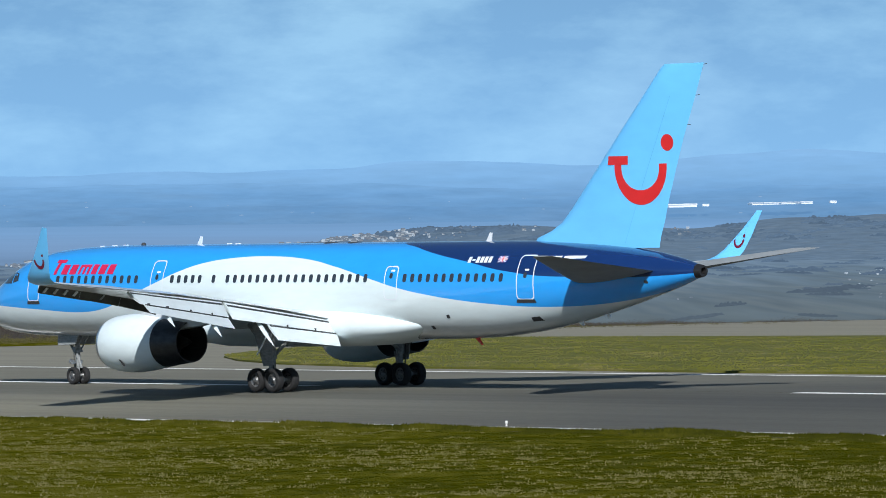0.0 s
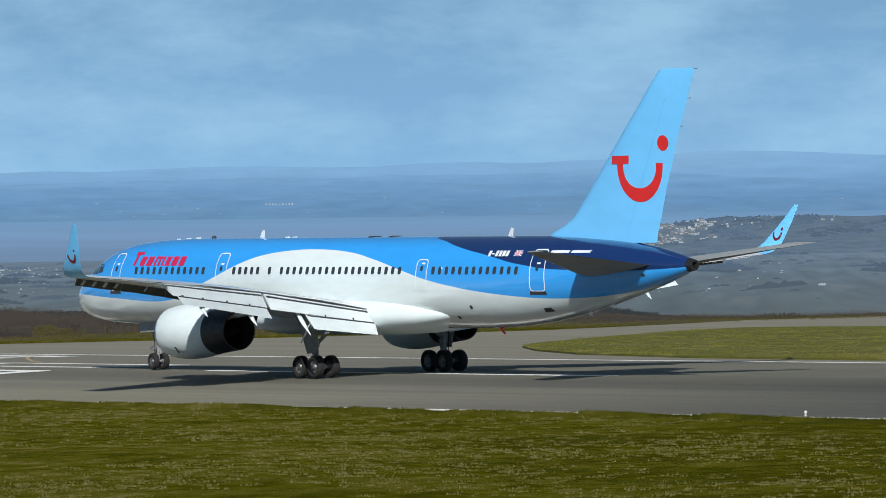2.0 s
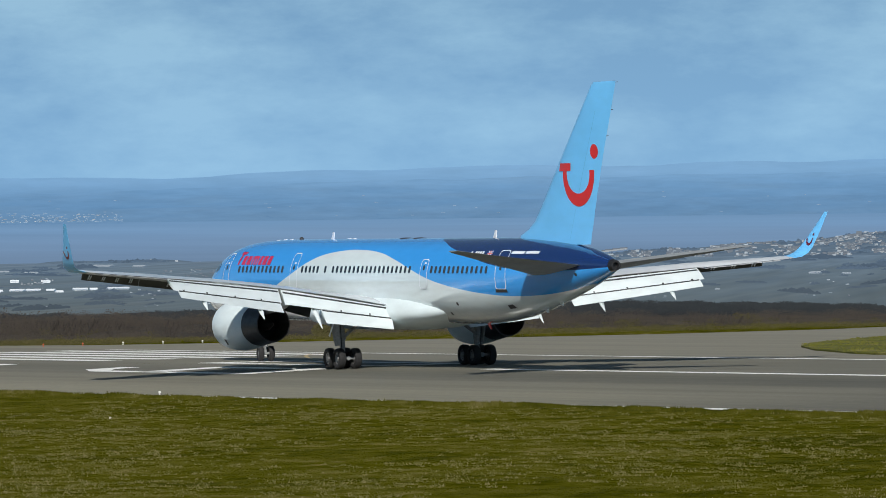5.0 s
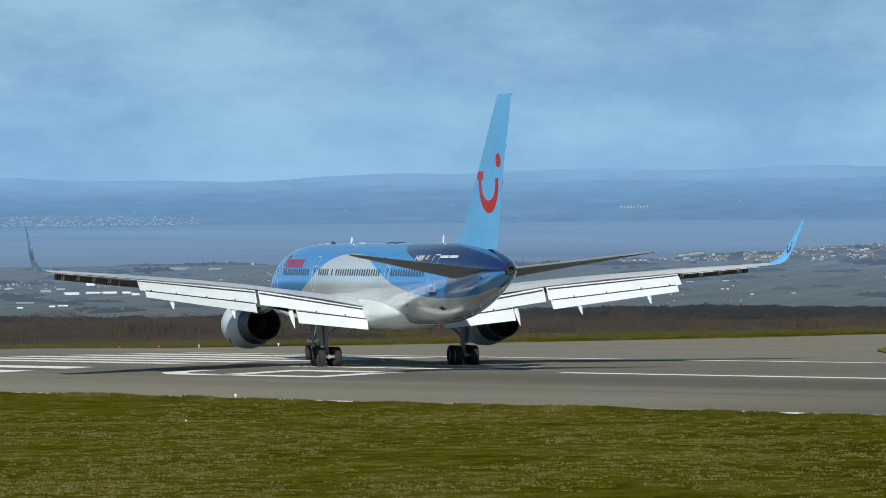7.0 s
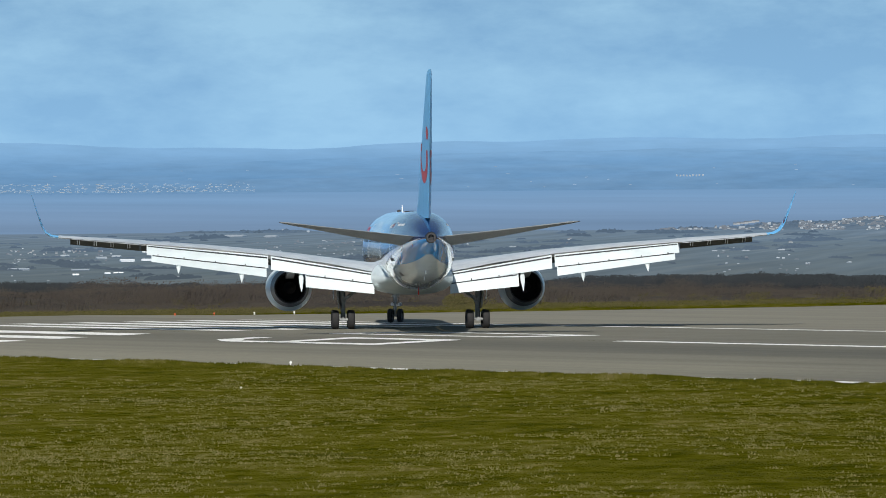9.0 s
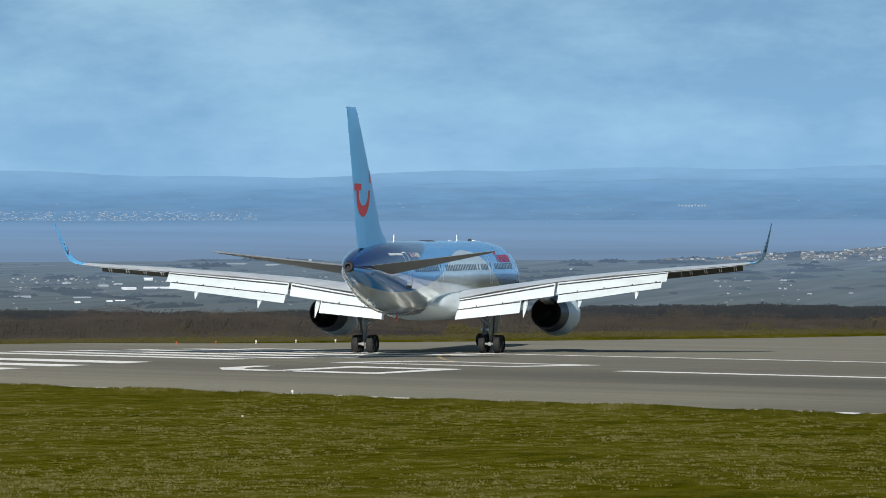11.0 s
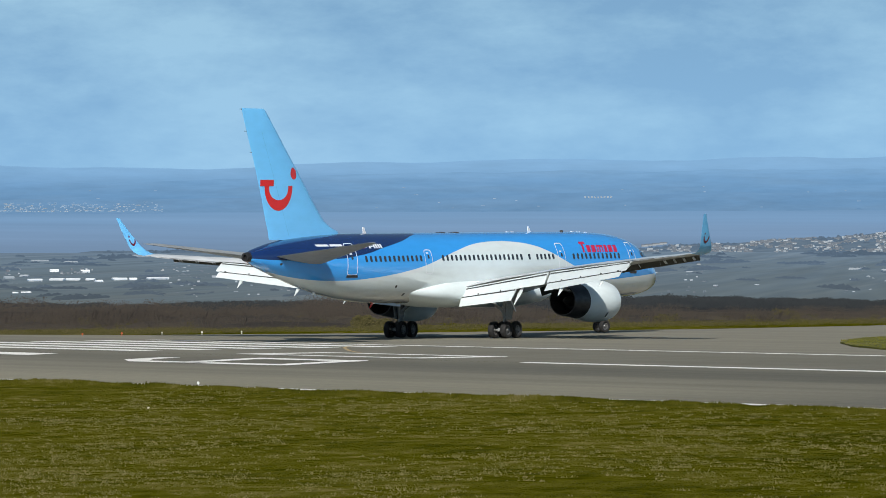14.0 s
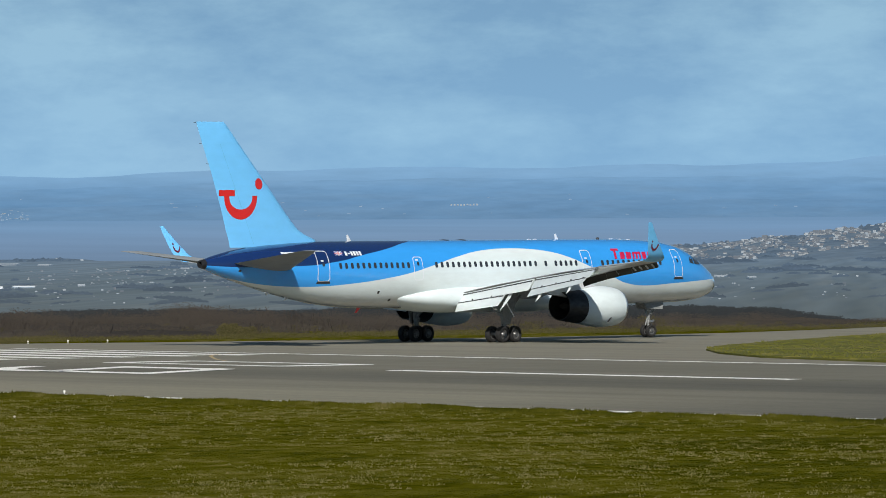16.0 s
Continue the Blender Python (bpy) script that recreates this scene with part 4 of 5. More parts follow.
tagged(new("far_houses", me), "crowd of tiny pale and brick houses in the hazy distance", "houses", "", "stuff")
spots = []
for i in range(2300):
    a = -6 + 18 * rnd.random()
    e = curve(RIDGE_TOP, a) - 0.2 * rnd.random() ** 2
    if noise.noise((a * 1.7, e * 12, 3)) < -0.05:
        continue
    k = 0.5 + rnd.random()
    spots.append((at_el(a, e - 0.022, ridge_r(a, e) - 4), a, 7.0 * k * (1 + rnd.random()), 6.0, 2.0 * k))
mounds("ridge_trees", spots, M_HEDGE, "dark trees along the far ridge", "wood", 10)
put_house(1.571, 0.05, 4110, 3.6, 7, 0, "church", "pale church tower on the ridge above the town", "")
for i in range(7):
    put_house(4.05 - 0.036 * i, -0.062 + 0.004 * i, 4100, 2.5, 1.7 + 0.4 * (i % 2), 0, "terrace", "long pale terrace at the edge of the town", "terrace row")
# sheds and greenhouses in the valley
for az, el, w, h in ((11.0, -0.46, 14, 2.6), (10.4, -0.47, 12, 2.2), (9.9, -0.20, 12, 2.4), (9.6, -0.21, 9, 2.2), (8.9, -0.15, 14, 2.2), (8.55, -0.16, 9, 2.4), (10.55, -0.34, 6, 3.4),
                     (10.2, -0.36, 7, 3.2), (10.05, -0.35, 6, 3.6), (8.2, -0.36, 5, 3.0), (7.2, -0.2, 6, 2.2), (4.25, -0.33, 3.5, 1.8), (3.95, -0.33, 5, 1.8), (3.6, -0.325, 4.5, 2.2),
                     (3.35, -0.46, 3, 2.4), (2.95, -0.45, 3, 2.0), (-0.77, -0.45, 5, 3.0), (-1.6, -0.28, 5, 2), (-2.4, -0.3, 6, 2.2), (-2.05, -0.29, 4, 2), (2.0, -0.3, 8, 2.4), (1.7, -0.31, 6, 2.2), (6.2, -0.28, 6, 2.2), (5.6, -0.42, 5, 2.2)):
    rr = land_r(az, el)
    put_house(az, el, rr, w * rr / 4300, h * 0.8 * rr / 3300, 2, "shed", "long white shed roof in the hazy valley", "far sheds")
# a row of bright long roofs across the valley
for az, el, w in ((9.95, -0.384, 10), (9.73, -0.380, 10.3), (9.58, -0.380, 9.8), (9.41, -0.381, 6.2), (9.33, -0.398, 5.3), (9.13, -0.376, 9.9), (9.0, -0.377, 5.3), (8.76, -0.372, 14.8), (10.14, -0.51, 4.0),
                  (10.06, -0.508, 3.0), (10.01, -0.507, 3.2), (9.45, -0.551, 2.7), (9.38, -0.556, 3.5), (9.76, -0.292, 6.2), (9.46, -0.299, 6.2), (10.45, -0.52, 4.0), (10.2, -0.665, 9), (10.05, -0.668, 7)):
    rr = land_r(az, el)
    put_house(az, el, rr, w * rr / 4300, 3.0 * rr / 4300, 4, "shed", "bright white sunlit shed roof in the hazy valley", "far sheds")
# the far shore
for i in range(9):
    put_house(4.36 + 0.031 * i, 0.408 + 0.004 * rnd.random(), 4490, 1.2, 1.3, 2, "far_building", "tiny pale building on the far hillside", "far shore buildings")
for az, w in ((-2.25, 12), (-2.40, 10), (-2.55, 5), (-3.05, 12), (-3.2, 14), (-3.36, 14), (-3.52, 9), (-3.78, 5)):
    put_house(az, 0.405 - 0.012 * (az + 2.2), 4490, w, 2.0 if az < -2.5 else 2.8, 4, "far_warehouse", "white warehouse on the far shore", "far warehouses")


# ---------------------------------------------------------------- runway furniture
def runway_lamp(pos, mat, label):
    bm = lathe([(0, 0.055), (0.015, 0.055), (0.025, 0.02), (0.08, 0.02), (0.09, 0.055), (0.16, 0.06), (0.19, 0.03)], 12, "z", caps=(True, True))
    return thing("runway_lamp", bm, mat, label, "lamp", group="runway lamps", smooth=40, at=pos)


for v, m, l in ((27.2, M_LAMPRED, "orange-red runway end lamp on a short stem"), (30.1, M_LAMPRED, "orange-red runway end lamp on a short stem"),
                (33.1, M_LAMPWHITE, "white runway lamp on a short stem"), (36.1, M_LAMPWHITE, "white runway lamp on a short stem"), (39.1, M_LAMPWHITE, "white runway lamp on a short stem")):
    runway_lamp(uv(83.2, v, 0.0), m, l)
runway_lamp(uv(-66.1, -21.4), M_LAMPWHITE, "white runway edge lamp beside the grass")
runway_lamp(uv(-4.8, -22.0), M_LAMPWHITE, "white runway edge lamp beside the grass")
bm = lathe([(0, 0.05), (0.13, 0.05), (0.17, 0.03)], 10, "z", caps=(True, True))
thing("marker_post", bm, M_POST, "short white marker post in the grass", "post", smooth=40, at=uv(-34.6, -43.9, -0.05))


# ---------------------------------------------------------------- the airliner
# x ahead, y to the left wing, z up; the origin lies on the ground between the main wheels
airliner = tagged(new("airliner"), "blue and white twin-engined airliner with flaps down", "aeroplane")
FUS = [  # x, top, bottom, half width
    (24.68, 3.42, 3.30, 0.06), (24.60, 3.68, 3.08, 0.32), (24.3, 4.02, 2.84, 0.62), (23.8, 4.34, 2.64, 0.92), (23.2, 4.66, 2.48, 1.17), (22.5, 5.02, 2.37, 1.39),
    (21.8, 5.38, 2.30, 1.55), (21.0, 5.72, 2.25, 1.67), (20.0, 5.99, 2.22, 1.78), (18.8, 6.17, 2.20, 1.85), (17.0, 6.29, 2.19, 1.88), (14.5, 6.35, 2.18, 1.88), (10, 6.36, 2.18, 1.88), (5, 6.36, 2.18, 1.88),
    (0, 6.36, 2.18, 1.88), (-4, 6.36, 2.18, 1.88), (-7.5, 6.36, 2.19, 1.88), (-9.5, 6.36, 2.23, 1.86), (-11.5, 6.36, 2.34, 1.80), (-13.5, 6.34, 2.56, 1.70), (-15.5, 6.28, 2.90, 1.54), (-17.5, 6.16, 3.33, 1.33),
    (-19.2, 6.0, 3.74, 1.10), (-20.6, 5.80, 4.10, 0.86), (-21.6, 5.60, 4.38, 0.66), (-22.3, 5.44, 4.60, 0.48), (-22.75, 5.30, 4.76, 0.31)]


def fus_at(x):
    for a, b in zip(FUS, FUS[1:]):
        if a[0] >= x >= b[0]:
            k = (a[0] - x) / (a[0] - b[0])
            return [p + (q - p) * k for p, q in zip(a, b)]
    return FUS[0] if x > 0 else FUS[-1]


def fus_y(x, z):
    _, top, bot, hw = fus_at(x)
    mid, hh = (top + bot) / 2, (top - bot) / 2
    q = min(0.999, abs((z - mid) / hh))
    return hw * (1 - q ** 2.15) ** (1 / 2.15)


def fus_ring(s, n=56):
    x, top, bot, hw = s
    mid, hh = (top + bot) / 2, (top - bot) / 2
    out = []
    for i in range(n):
        a = i * math.tau / n
        c, d = math.cos(a), math.sin(a)
        e = 2 / 2.15
        out.append((x, hw * math.copysign(abs(c) ** e, c), mid + hh * math.copysign(abs(d) ** e, d)))
    return out


def dense(rows, step):
    out = []
    for a, b in zip(rows, rows[1:]):
        n = max(1, int(abs(a[0] - b[0]) / step))
        for i in range(n):
            k = i / n
            out.append([p + (q - p) * k for p, q in zip(a, b)])
    return out + [list(rows[-1])]


fuselage = part("fuselage", loft([fus_ring(s) for s in dense(FUS, 1.3)]), M_LIVERY, airliner, "blue upper hull, white wave, silver belly, navy tail", 60)
part("tail_cone", lathe([(-22.72, 0.30), (-22.9, 0.27), (-23.05, 0.24), (-23.05, 0.15), (-22.85, 0.12)], 20, "x", (0, 0, 5.03), caps=(False, True)), M_EXHAUST, airliner, "dark exhaust of the tail power unit")


def skin(outline, side, off=0.012, cut=0.2):
    """A patch of an outline in (x, z) laid on the hull, split so that it follows the curve."""
    bm = bmesh.new()
    f = bm.faces.new([bm.verts.new((x, 0, z)) for x, z in outline])
    if cut:
        zs = [z for _, z in outline]
        xs = [x for x, _ in outline]
        for lo, hi, nrm, ax in ((min(zs), max(zs), (0, 0, 1), 2), (min(xs), max(xs), (1, 0, 0), 0)):
            step = cut if ax == 2 else cut * 4
            k = lo + step
            while k < hi - 1e-3:
                co = [0, 0, 0]
                co[ax] = k
                bmesh.ops.bisect_plane(bm, geom=list(bm.verts) + list(bm.edges) + list(bm.faces), plane_co=co, plane_no=nrm)
                k += step
    for v in bm.verts:
        v.co.y = side * (fus_y(v.co.x, v.co.z) + off)
    return bm


def add(bm, other):
    me = bpy.data.meshes.new("tmp")
    other.to_mesh(me)
    other.free()
    bm.from_mesh(me)
    bpy.data.meshes.remove(me)
    return bm


def rounded(x0, x1, z0, z1, r, n=4):
    pts = []
    for cx, cz, a0 in ((x1 - r, z1 - r, 0), (x0 + r, z1 - r, 90), (x0 + r, z0 + r, 180), (x1 - r, z0 + r, 270)):
        for i in range(n + 1):
            a = radians(a0 + 90 * i / n)
            pts.append((cx + r * math.cos(a), cz + r * math.sin(a)))
    return pts


def frame_strip(outer, inner, side, off):
    bm = bmesh.new()
    n = len(outer)
    o = [bm.verts.new((x, side * (fus_y(x, z) + off), z)) for x, z in outer]
    i = [bm.verts.new((x, side * (fus_y(x, z) + off), z)) for x, z in inner]
    for k in range(n):
        bm.faces.new((o[k], o[(k + 1) % n], i[(k + 1) % n], i[k]))
    return bm


# cabin windows
WINDOW_ROWS = [(17.36, 12, 0.521), (9.07, 5, 0.488), (6.15, 1, 0.5), (5.18, 19, 0.516), (-6.66, 13, 0.498)]
pane_mesh = {}
for side in (1, -1):
    bm = bmesh.new()
    y = fus_y(5, 4.9)
    pts = rounded(-0.112, 0.112, -0.175, 0.175, 0.09)
    slope = (fus_y(5, 5.09) - fus_y(5, 4.71)) / 0.38
    vs = [bm.verts.new((x, side * slope * z, z)) for x, z in pts]
    bm.faces.new(vs)
    ext = bmesh.ops.extrude_face_region(bm, geom=list(bm.faces))
    for g in ext["geom"]:
        if isinstance(g, bmesh.types.BMVert):
            g.co.y += side * 0.02
    pane_mesh[side] = mesh_of(bm, "window", M_PANE)
    for x0, n, pitch in WINDOW_ROWS:
        for i in range(n):
            x = x0 - pitch * i
            w = new("window", pane_mesh[side])
            w.parent = fuselage
            w.location = (x, side * (fus_y(x, 4.85) - 0.004), 4.85)

# doors
for side in (1, -1):
    for x0, x1, z0, z1, navy_door in ((18.75, 19.65, 3.85, 5.68, 0), (9.7, 10.6, 3.85, 5.68, 0), (-6.2, -5.35, 3.9, 5.36, 0), (-14.55, -13.55, 3.9, 5.78, 1)):
        o = rounded(x0, x1, z0, z1, 0.2)
        i = rounded(x0 + 0.05, x1 - 0.05, z0 + 0.05, z1 - 0.05, 0.16)
        o2, i2 = [], []
        for a, b, c, d in zip(o, o[1:] + o[:1], i, i[1:] + i[:1]):
            for k in range(4):
                o2.append((a[0] + (b[0] - a[0]) * k / 4, a[1] + (b[1] - a[1]) * k / 4))
                i2.append((c[0] + (d[0] - c[0]) * k / 4, c[1] + (d[1] - c[1]) * k / 4))
        bm = frame_strip(o2, i2, side, 0.012)
        xm = (x0 + x1) / 2
        add(bm, skin(rounded(xm - 0.2, xm + 0.05, 5.12, 5.2, 0.03), side, 0.014, 0))
        part("door", bm, M_OUTLINE, fuselage, "outlined cabin door")
        part("door_window", skin(rounded(xm - 0.1, xm + 0.1, 4.82, 5.06, 0.08), side, 0.016, 0), M_PANE, fuselage)
        if navy_door or x0 > 15:
            part("door_sill", skin([(x0 - 0.05, z0 - 0.12), (x1 + 0.05, z0 - 0.12), (x1, z0 + 0.02), (x0, z0 + 0.02)], side, 0.02, 0.1), M_SEAM, fuselage, "dark door sill")
    # cockpit windows
    for pts in ([(22.95, 4.72), (22.1, 4.66), (21.95, 5.2), (22.3, 5.2)], [(22.0, 4.66), (21.2, 4.68), (21.25, 5.2), (21.87, 5.2)], [(21.1, 4.7), (20.6, 4.8), (20.75, 5.12), (21.15, 5.18)]):
        part("cockpit_window", skin(pts, side, 0.012, 0.15), M_PANE, fuselage)
    # airline title as seven plain slanted shapes, the first one tall
    x = 17.98 if side == 1 else 12.72
    widths = (0.72, 0.57, 0.6, 0.92, 0.5, 0.6, 0.57)
    for k, wd in enumerate(widths):
        tall = 5.74 if k == 0 else 5.52
        lean = -0.10 if side == 1 else 0.10
        x2 = x - side * wd
        if k == 0:
            quads = [[(x + lean, 5.6), (x2 + lean, 5.6), (x2 + lean * 1.4, tall), (x + lean * 1.4, tall)],
                     [(x - side * 0.2, 5.08), (x - side * 0.42, 5.08), (x - side * 0.42 + lean, 5.6), (x - side * 0.2 + lean, 5.6)]]
        elif k in (3,):
            quads = [[(x - side * s0, 5.08), (x - side * (s0 + 0.17), 5.08), (x - side * (s0 + 0.17) + lean, tall), (x - side * s0 + lean, tall)] for s0 in (0, 0.32, 0.64)]
            quads.append([(x + lean * 0.7, 5.4), (x - side * 0.81 + lean * 0.7, 5.4), (x - side * 0.81 + lean, tall), (x + lean, tall)])
        else:
            x2 += side * 0.12
            quads = [[(x, 5.08), (x2, 5.08), (x2 + lean, tall), (x + lean, tall)]]
        bm = bmesh.new()
        for q in quads:
            add(bm, skin(q, side, 0.012, 0.12))
        part("title_mark", bm, M_TITLE, fuselage, "red painted title shape")
        x -= side * (wd + 0.04)
    # plain bars for the registration and type writing, and the flag
    fx = (-12.22, -12.78) if side == 1 else (-12.2, -12.9)
    rx = -10.4 if side == 1 else -12.0
    for k in range(6):
        a = rx - side * 0.25 * k if side == 1 else rx + 0.25 * k
        b = a - 0.19 if side == 1 else a + 0.19
        z0, z1 = (5.55, 5.62) if k == 1 else (5.47, 5.72)
        part("registration_bar", skin([(a, z0), (b, z0), (b, z1), (a, z1)], side, 0.012, 0.1), M_OUTLINE, fuselage, "white plain bar of writing")
    part("flag", skin([(fx[0], 5.48), (fx[1], 5.48), (fx[1], 5.74), (fx[0], 5.74)], side, 0.010, 0.1), M_FLAGBLUE, fuselage, "small blue flag with crosses")
    w = (fx[0] + fx[1]) / 2
    bm = skin([(fx[0], 5.575), (fx[1], 5.575), (fx[1], 5.645), (fx[0], 5.645)], side, 0.014, 0)
    add(bm, skin([(w - 0.06, 5.48), (w + 0.06, 5.48), (w + 0.06, 5.74), (w - 0.06, 5.74)], side, 0.014, 0.1))
    add(bm, skin([(fx[0], 5.48), (fx[0] - 0.1, 5.48), (fx[1], 5.74), (fx[1] + 0.1, 5.74)], side, 0.013, 0.1))
    add(bm, skin([(fx[0], 5.74), (fx[0] - 0.1, 5.74), (fx[1], 5.48), (fx[1] + 0.1, 5.48)], side, 0.0135, 0.1))
    part("flag_cross", bm, M_OUTLINE, fuselage, "white crosses")
    bm = skin([(fx[0], 5.595), (fx[1], 5.595), (fx[1], 5.625), (fx[0], 5.625)], side, 0.017, 0)
    add(bm, skin([(w - 0.03, 5.48), (w + 0.03, 5.48), (w + 0.03, 5.74), (w - 0.03, 5.74)], side, 0.017, 0.1))
    part("flag_cross", bm, M_RED, fuselage, "red cross")
    for k, (a, b) in enumerate(((-14.62, -15.85), (-15.98, -17.2))):
        part("type_bar", skin([(a, 5.60), (b, 5.60), (b - 0.06, 5.72), (a - 0.06, 5.72)], side, 0.012, 0.1), M_OUTLINE, fuselage, "white plain bar of writing")
    for x, z in ((-9.2, 3.2), (-7.9, 2.72), (-5.8, 2.6)):
        part("drain_port", skin(rounded(x - 0.1, x + 0.1, z - 0.08, z + 0.08, 0.05), side, 0.012, 0), M_SEAM, fuselage)
    if side > 0:
        part("outflow_valve", skin([(-13.9, 2.98), (-14.5, 3.02), (-14.4, 3.2), (-13.95, 3.16)], side, 0.015, 0.1), M_SEAM, fuselage, "dark outflow opening")

# aerials and lamps on the hull
for x in (9.3, -10.05):
    part("aerial", plate([(x + 0.17, 0, 6.33), (x - 0.16, 0, 6.33), (x - 0.22, 0, 6.70), (x - 0.10, 0, 6.72)], 0.05), M_OUTLINE, fuselage, "white blade aerial")
part("beacon", lathe([(6.33, 0.12), (6.42, 0.11), (6.47, 0.05)], 12, "z", (13.3, 0, 0), caps=(False, True)), M_SEAM, fuselage)
part("dome_aerial", lathe([(6.30, 0.38), (6.37, 0.32), (6.40, 0.12)], 16, "z", (0.2, 0, 0), caps=(False, True)), M_SEAM, fuselage)
part("dome_aerial", lathe([(6.30, 0.38), (6.37, 0.32), (6.40, 0.12)], 16, "z", (-1.4, 0, 0), caps=(False, True)), M_SEAM, fuselage)
part("belly_aerial", plate([(-9.05, 0, 2.25), (-9.33, 0, 2.25), (-9.55, 0, 1.95), (-9.45, 0, 1.95)], 0.05), M_RED, fuselage, "red belly drain mast")

# fairing between wing and hull
FAIR = [(9.2, 2.55, 1.6, 0.30), (8.2, 2.55, 1.95, 0.55), (6.5, 2.62, 2.12, 0.80), (4, 2.72, 2.22, 0.92), (1, 2.78, 2.26, 0.95), (-2, 2.78, 2.24, 0.92), (-3.8, 2.78, 2.10, 0.84), (-5.0, 2.78, 1.96, 0.70), (-6.0, 2.80, 1.72, 0.56), (-7.0, 2.86, 1.46, 0.42), (-8.0, 2.98, 1.1, 0.24)]
rings = []
for x, zc, hw, hh in dense(FAIR, 0.8):
    rings.append([(x, hw * math.copysign(abs(math.cos(a)) ** 0.8, math.cos(a)), zc + hh * math.copysign(abs(math.sin(a)) ** 0.9, math.sin(a))) for a in (i * math.tau / 40 for i in range(40))])
part("wing_fairing", loft(rings), M_WHITE, airliner, "smooth white wing root fairing", 60)

M_SEAMBLUE = paint("blue_seam", (0.12, 0.46, 0.80), 0.5)
# fin and rudder
FIN = [(6.0, -12.7, -20.5, 0.34), (6.45, -13.1, -20.6, 0.33), (6.75, -14.0, -20.72, 0.32), (7.1, -14.65, -20.85, 0.31), (7.6, -15.2, -21.0, 0.30), (8.1, -15.7, -21.16, 0.29), (9.3, -16.85, -21.6, 0.27), (10.5, -18.0, -22.05, 0.23), (12, -19.45, -22.7, 0.18), (13.35, -20.75, -23.25, 0.12), (13.52, -21.0, -23.3, 0.06)]


def foil(le, te, up, thick, n=11, camber_k=0.0):
    """A wing section between two points, up being the direction of its thickness."""
    le, te, up = Vector(le), Vector(te), Vector(up)
    c = (te - le).length
    top, low = [], []
    for i in range(n):
        s = (1 - math.cos(math.pi * i / (n - 1))) / 2
        h = 5 * thick * (0.2969 * math.sqrt(s) - 0.126 * s - 0.3516 * s * s + 0.2843 * s ** 3 - 0.1015 * s ** 4)
        m = camber_k * 4 * s * (1 - s)
        p = le.lerp(te, s)
        top.append(p + up * (m * c + h))
        low.append(p + up * (m * c - h))
    return top + low[::-1][1:-1]


part("fin", loft([foil((a, 0, z), (b, 0, z), (0, 1, 0), t * 2) for z, a, b, t in FIN]), M_FIN, airliner, "light blue tail fin", 50)


def fin_y(x, z):
    for (z0, a0, b0, t0), (z1, a1, b1, t1) in zip(FIN, FIN[1:]):
        if z0 <= z <= z1:
            k = (z - z0) / (z1 - z0)
            a, b, t = a0 + (a1 - a0) * k, b0 + (b1 - b0) * k, t0 + (t1 - t0) * k
            s = min(1, max(0.001, (a - x) / (a - b)))
            return 10 * t * (0.2969 * math.sqrt(s) - 0.126 * s - 0.3516 * s * s + 0.2843 * s ** 3 - 0.1015 * s ** 4)
    return 0.0


def on_fin(quads, side, off=0.012):
    bm = bmesh.new()
    for q in quads:
        bm.faces.new([bm.verts.new((x, side * (fin_y(x, z) + off), z)) for x, z in q])
    bmesh.ops.remove_doubles(bm, verts=bm.verts, dist=1e-4)
    return bm


def smile(cx, zt, rx, rz, w_side, w_low, n=26, a0=0.0, a1=180.0):
    """A crescent, its thick foot below."""
    out = []

    def pt(a, inner):
        k = math.sin(a)
        return (cx + (rx - (w_side * (1 - 0.25 * k) if inner else 0)) * math.cos(a), zt - (rz - (w_low if inner else 0)) * k)
    for i in range(n):
        p, q = radians(a0 + (a1 - a0) * i / n), radians(a0 + (a1 - a0) * (i + 1) / n)
        out.append([pt(p, 0), pt(q, 0), pt(q, 1), pt(p, 1)])
    return out


for side, bar, cx, rx, zt, dot, low in ((1, (-17.77, -18.98), -19.64, 1.46, 9.45, (-21.17, 10.31), 7.77), (-1, (-21.45, -20.22), -19.72, 1.32, 9.1, (-18.22, 9.82), 7.68)):
    part("logo_smile", on_fin(smile(cx, zt, rx, zt - low, 0.42, 0.6), side), M_RED, airliner, "red painted smile shape")
    bz = zt - 0.01
    part("logo_bar", on_fin([[(bar[0] + (bar[1] - bar[0]) * k / 10, bz), (bar[0] + (bar[1] - bar[0]) * (k + 1) / 10, bz), (bar[0] + (bar[1] - bar[0]) * (k + 1) / 10, bz + 0.36), (bar[0] + (bar[1] - bar[0]) * k / 10, bz + 0.36)] for k in range(10)], side, 0.02), M_RED, airliner, "red painted bar")
    disc = [(dot[0] + 0.34 * math.cos(i * math.tau / 24), dot[1] + 0.34 * math.sin(i * math.tau / 24)) for i in range(24)]
    part("logo_dot", on_fin([[disc[i], disc[(i + 1) % 24], dot] for i in range(24)], side, 0.013), M_RED, airliner, "red painted dot")
    # rudder hinge line
    part("rudder_seam", on_fin([[(-18.62 - 0.464 * k, 6.2 + k), (-18.645 - 0.464 * k, 6.2 + k), (-19.109 - 0.464 * k, 7.2 + k), (-19.084 - 0.464 * k, 7.2 + k)] for k in range(6)], side, 0.006), M_SEAMBLUE, airliner)


# wings
def P(x, y, z, s):
    return (x, y * s, z)


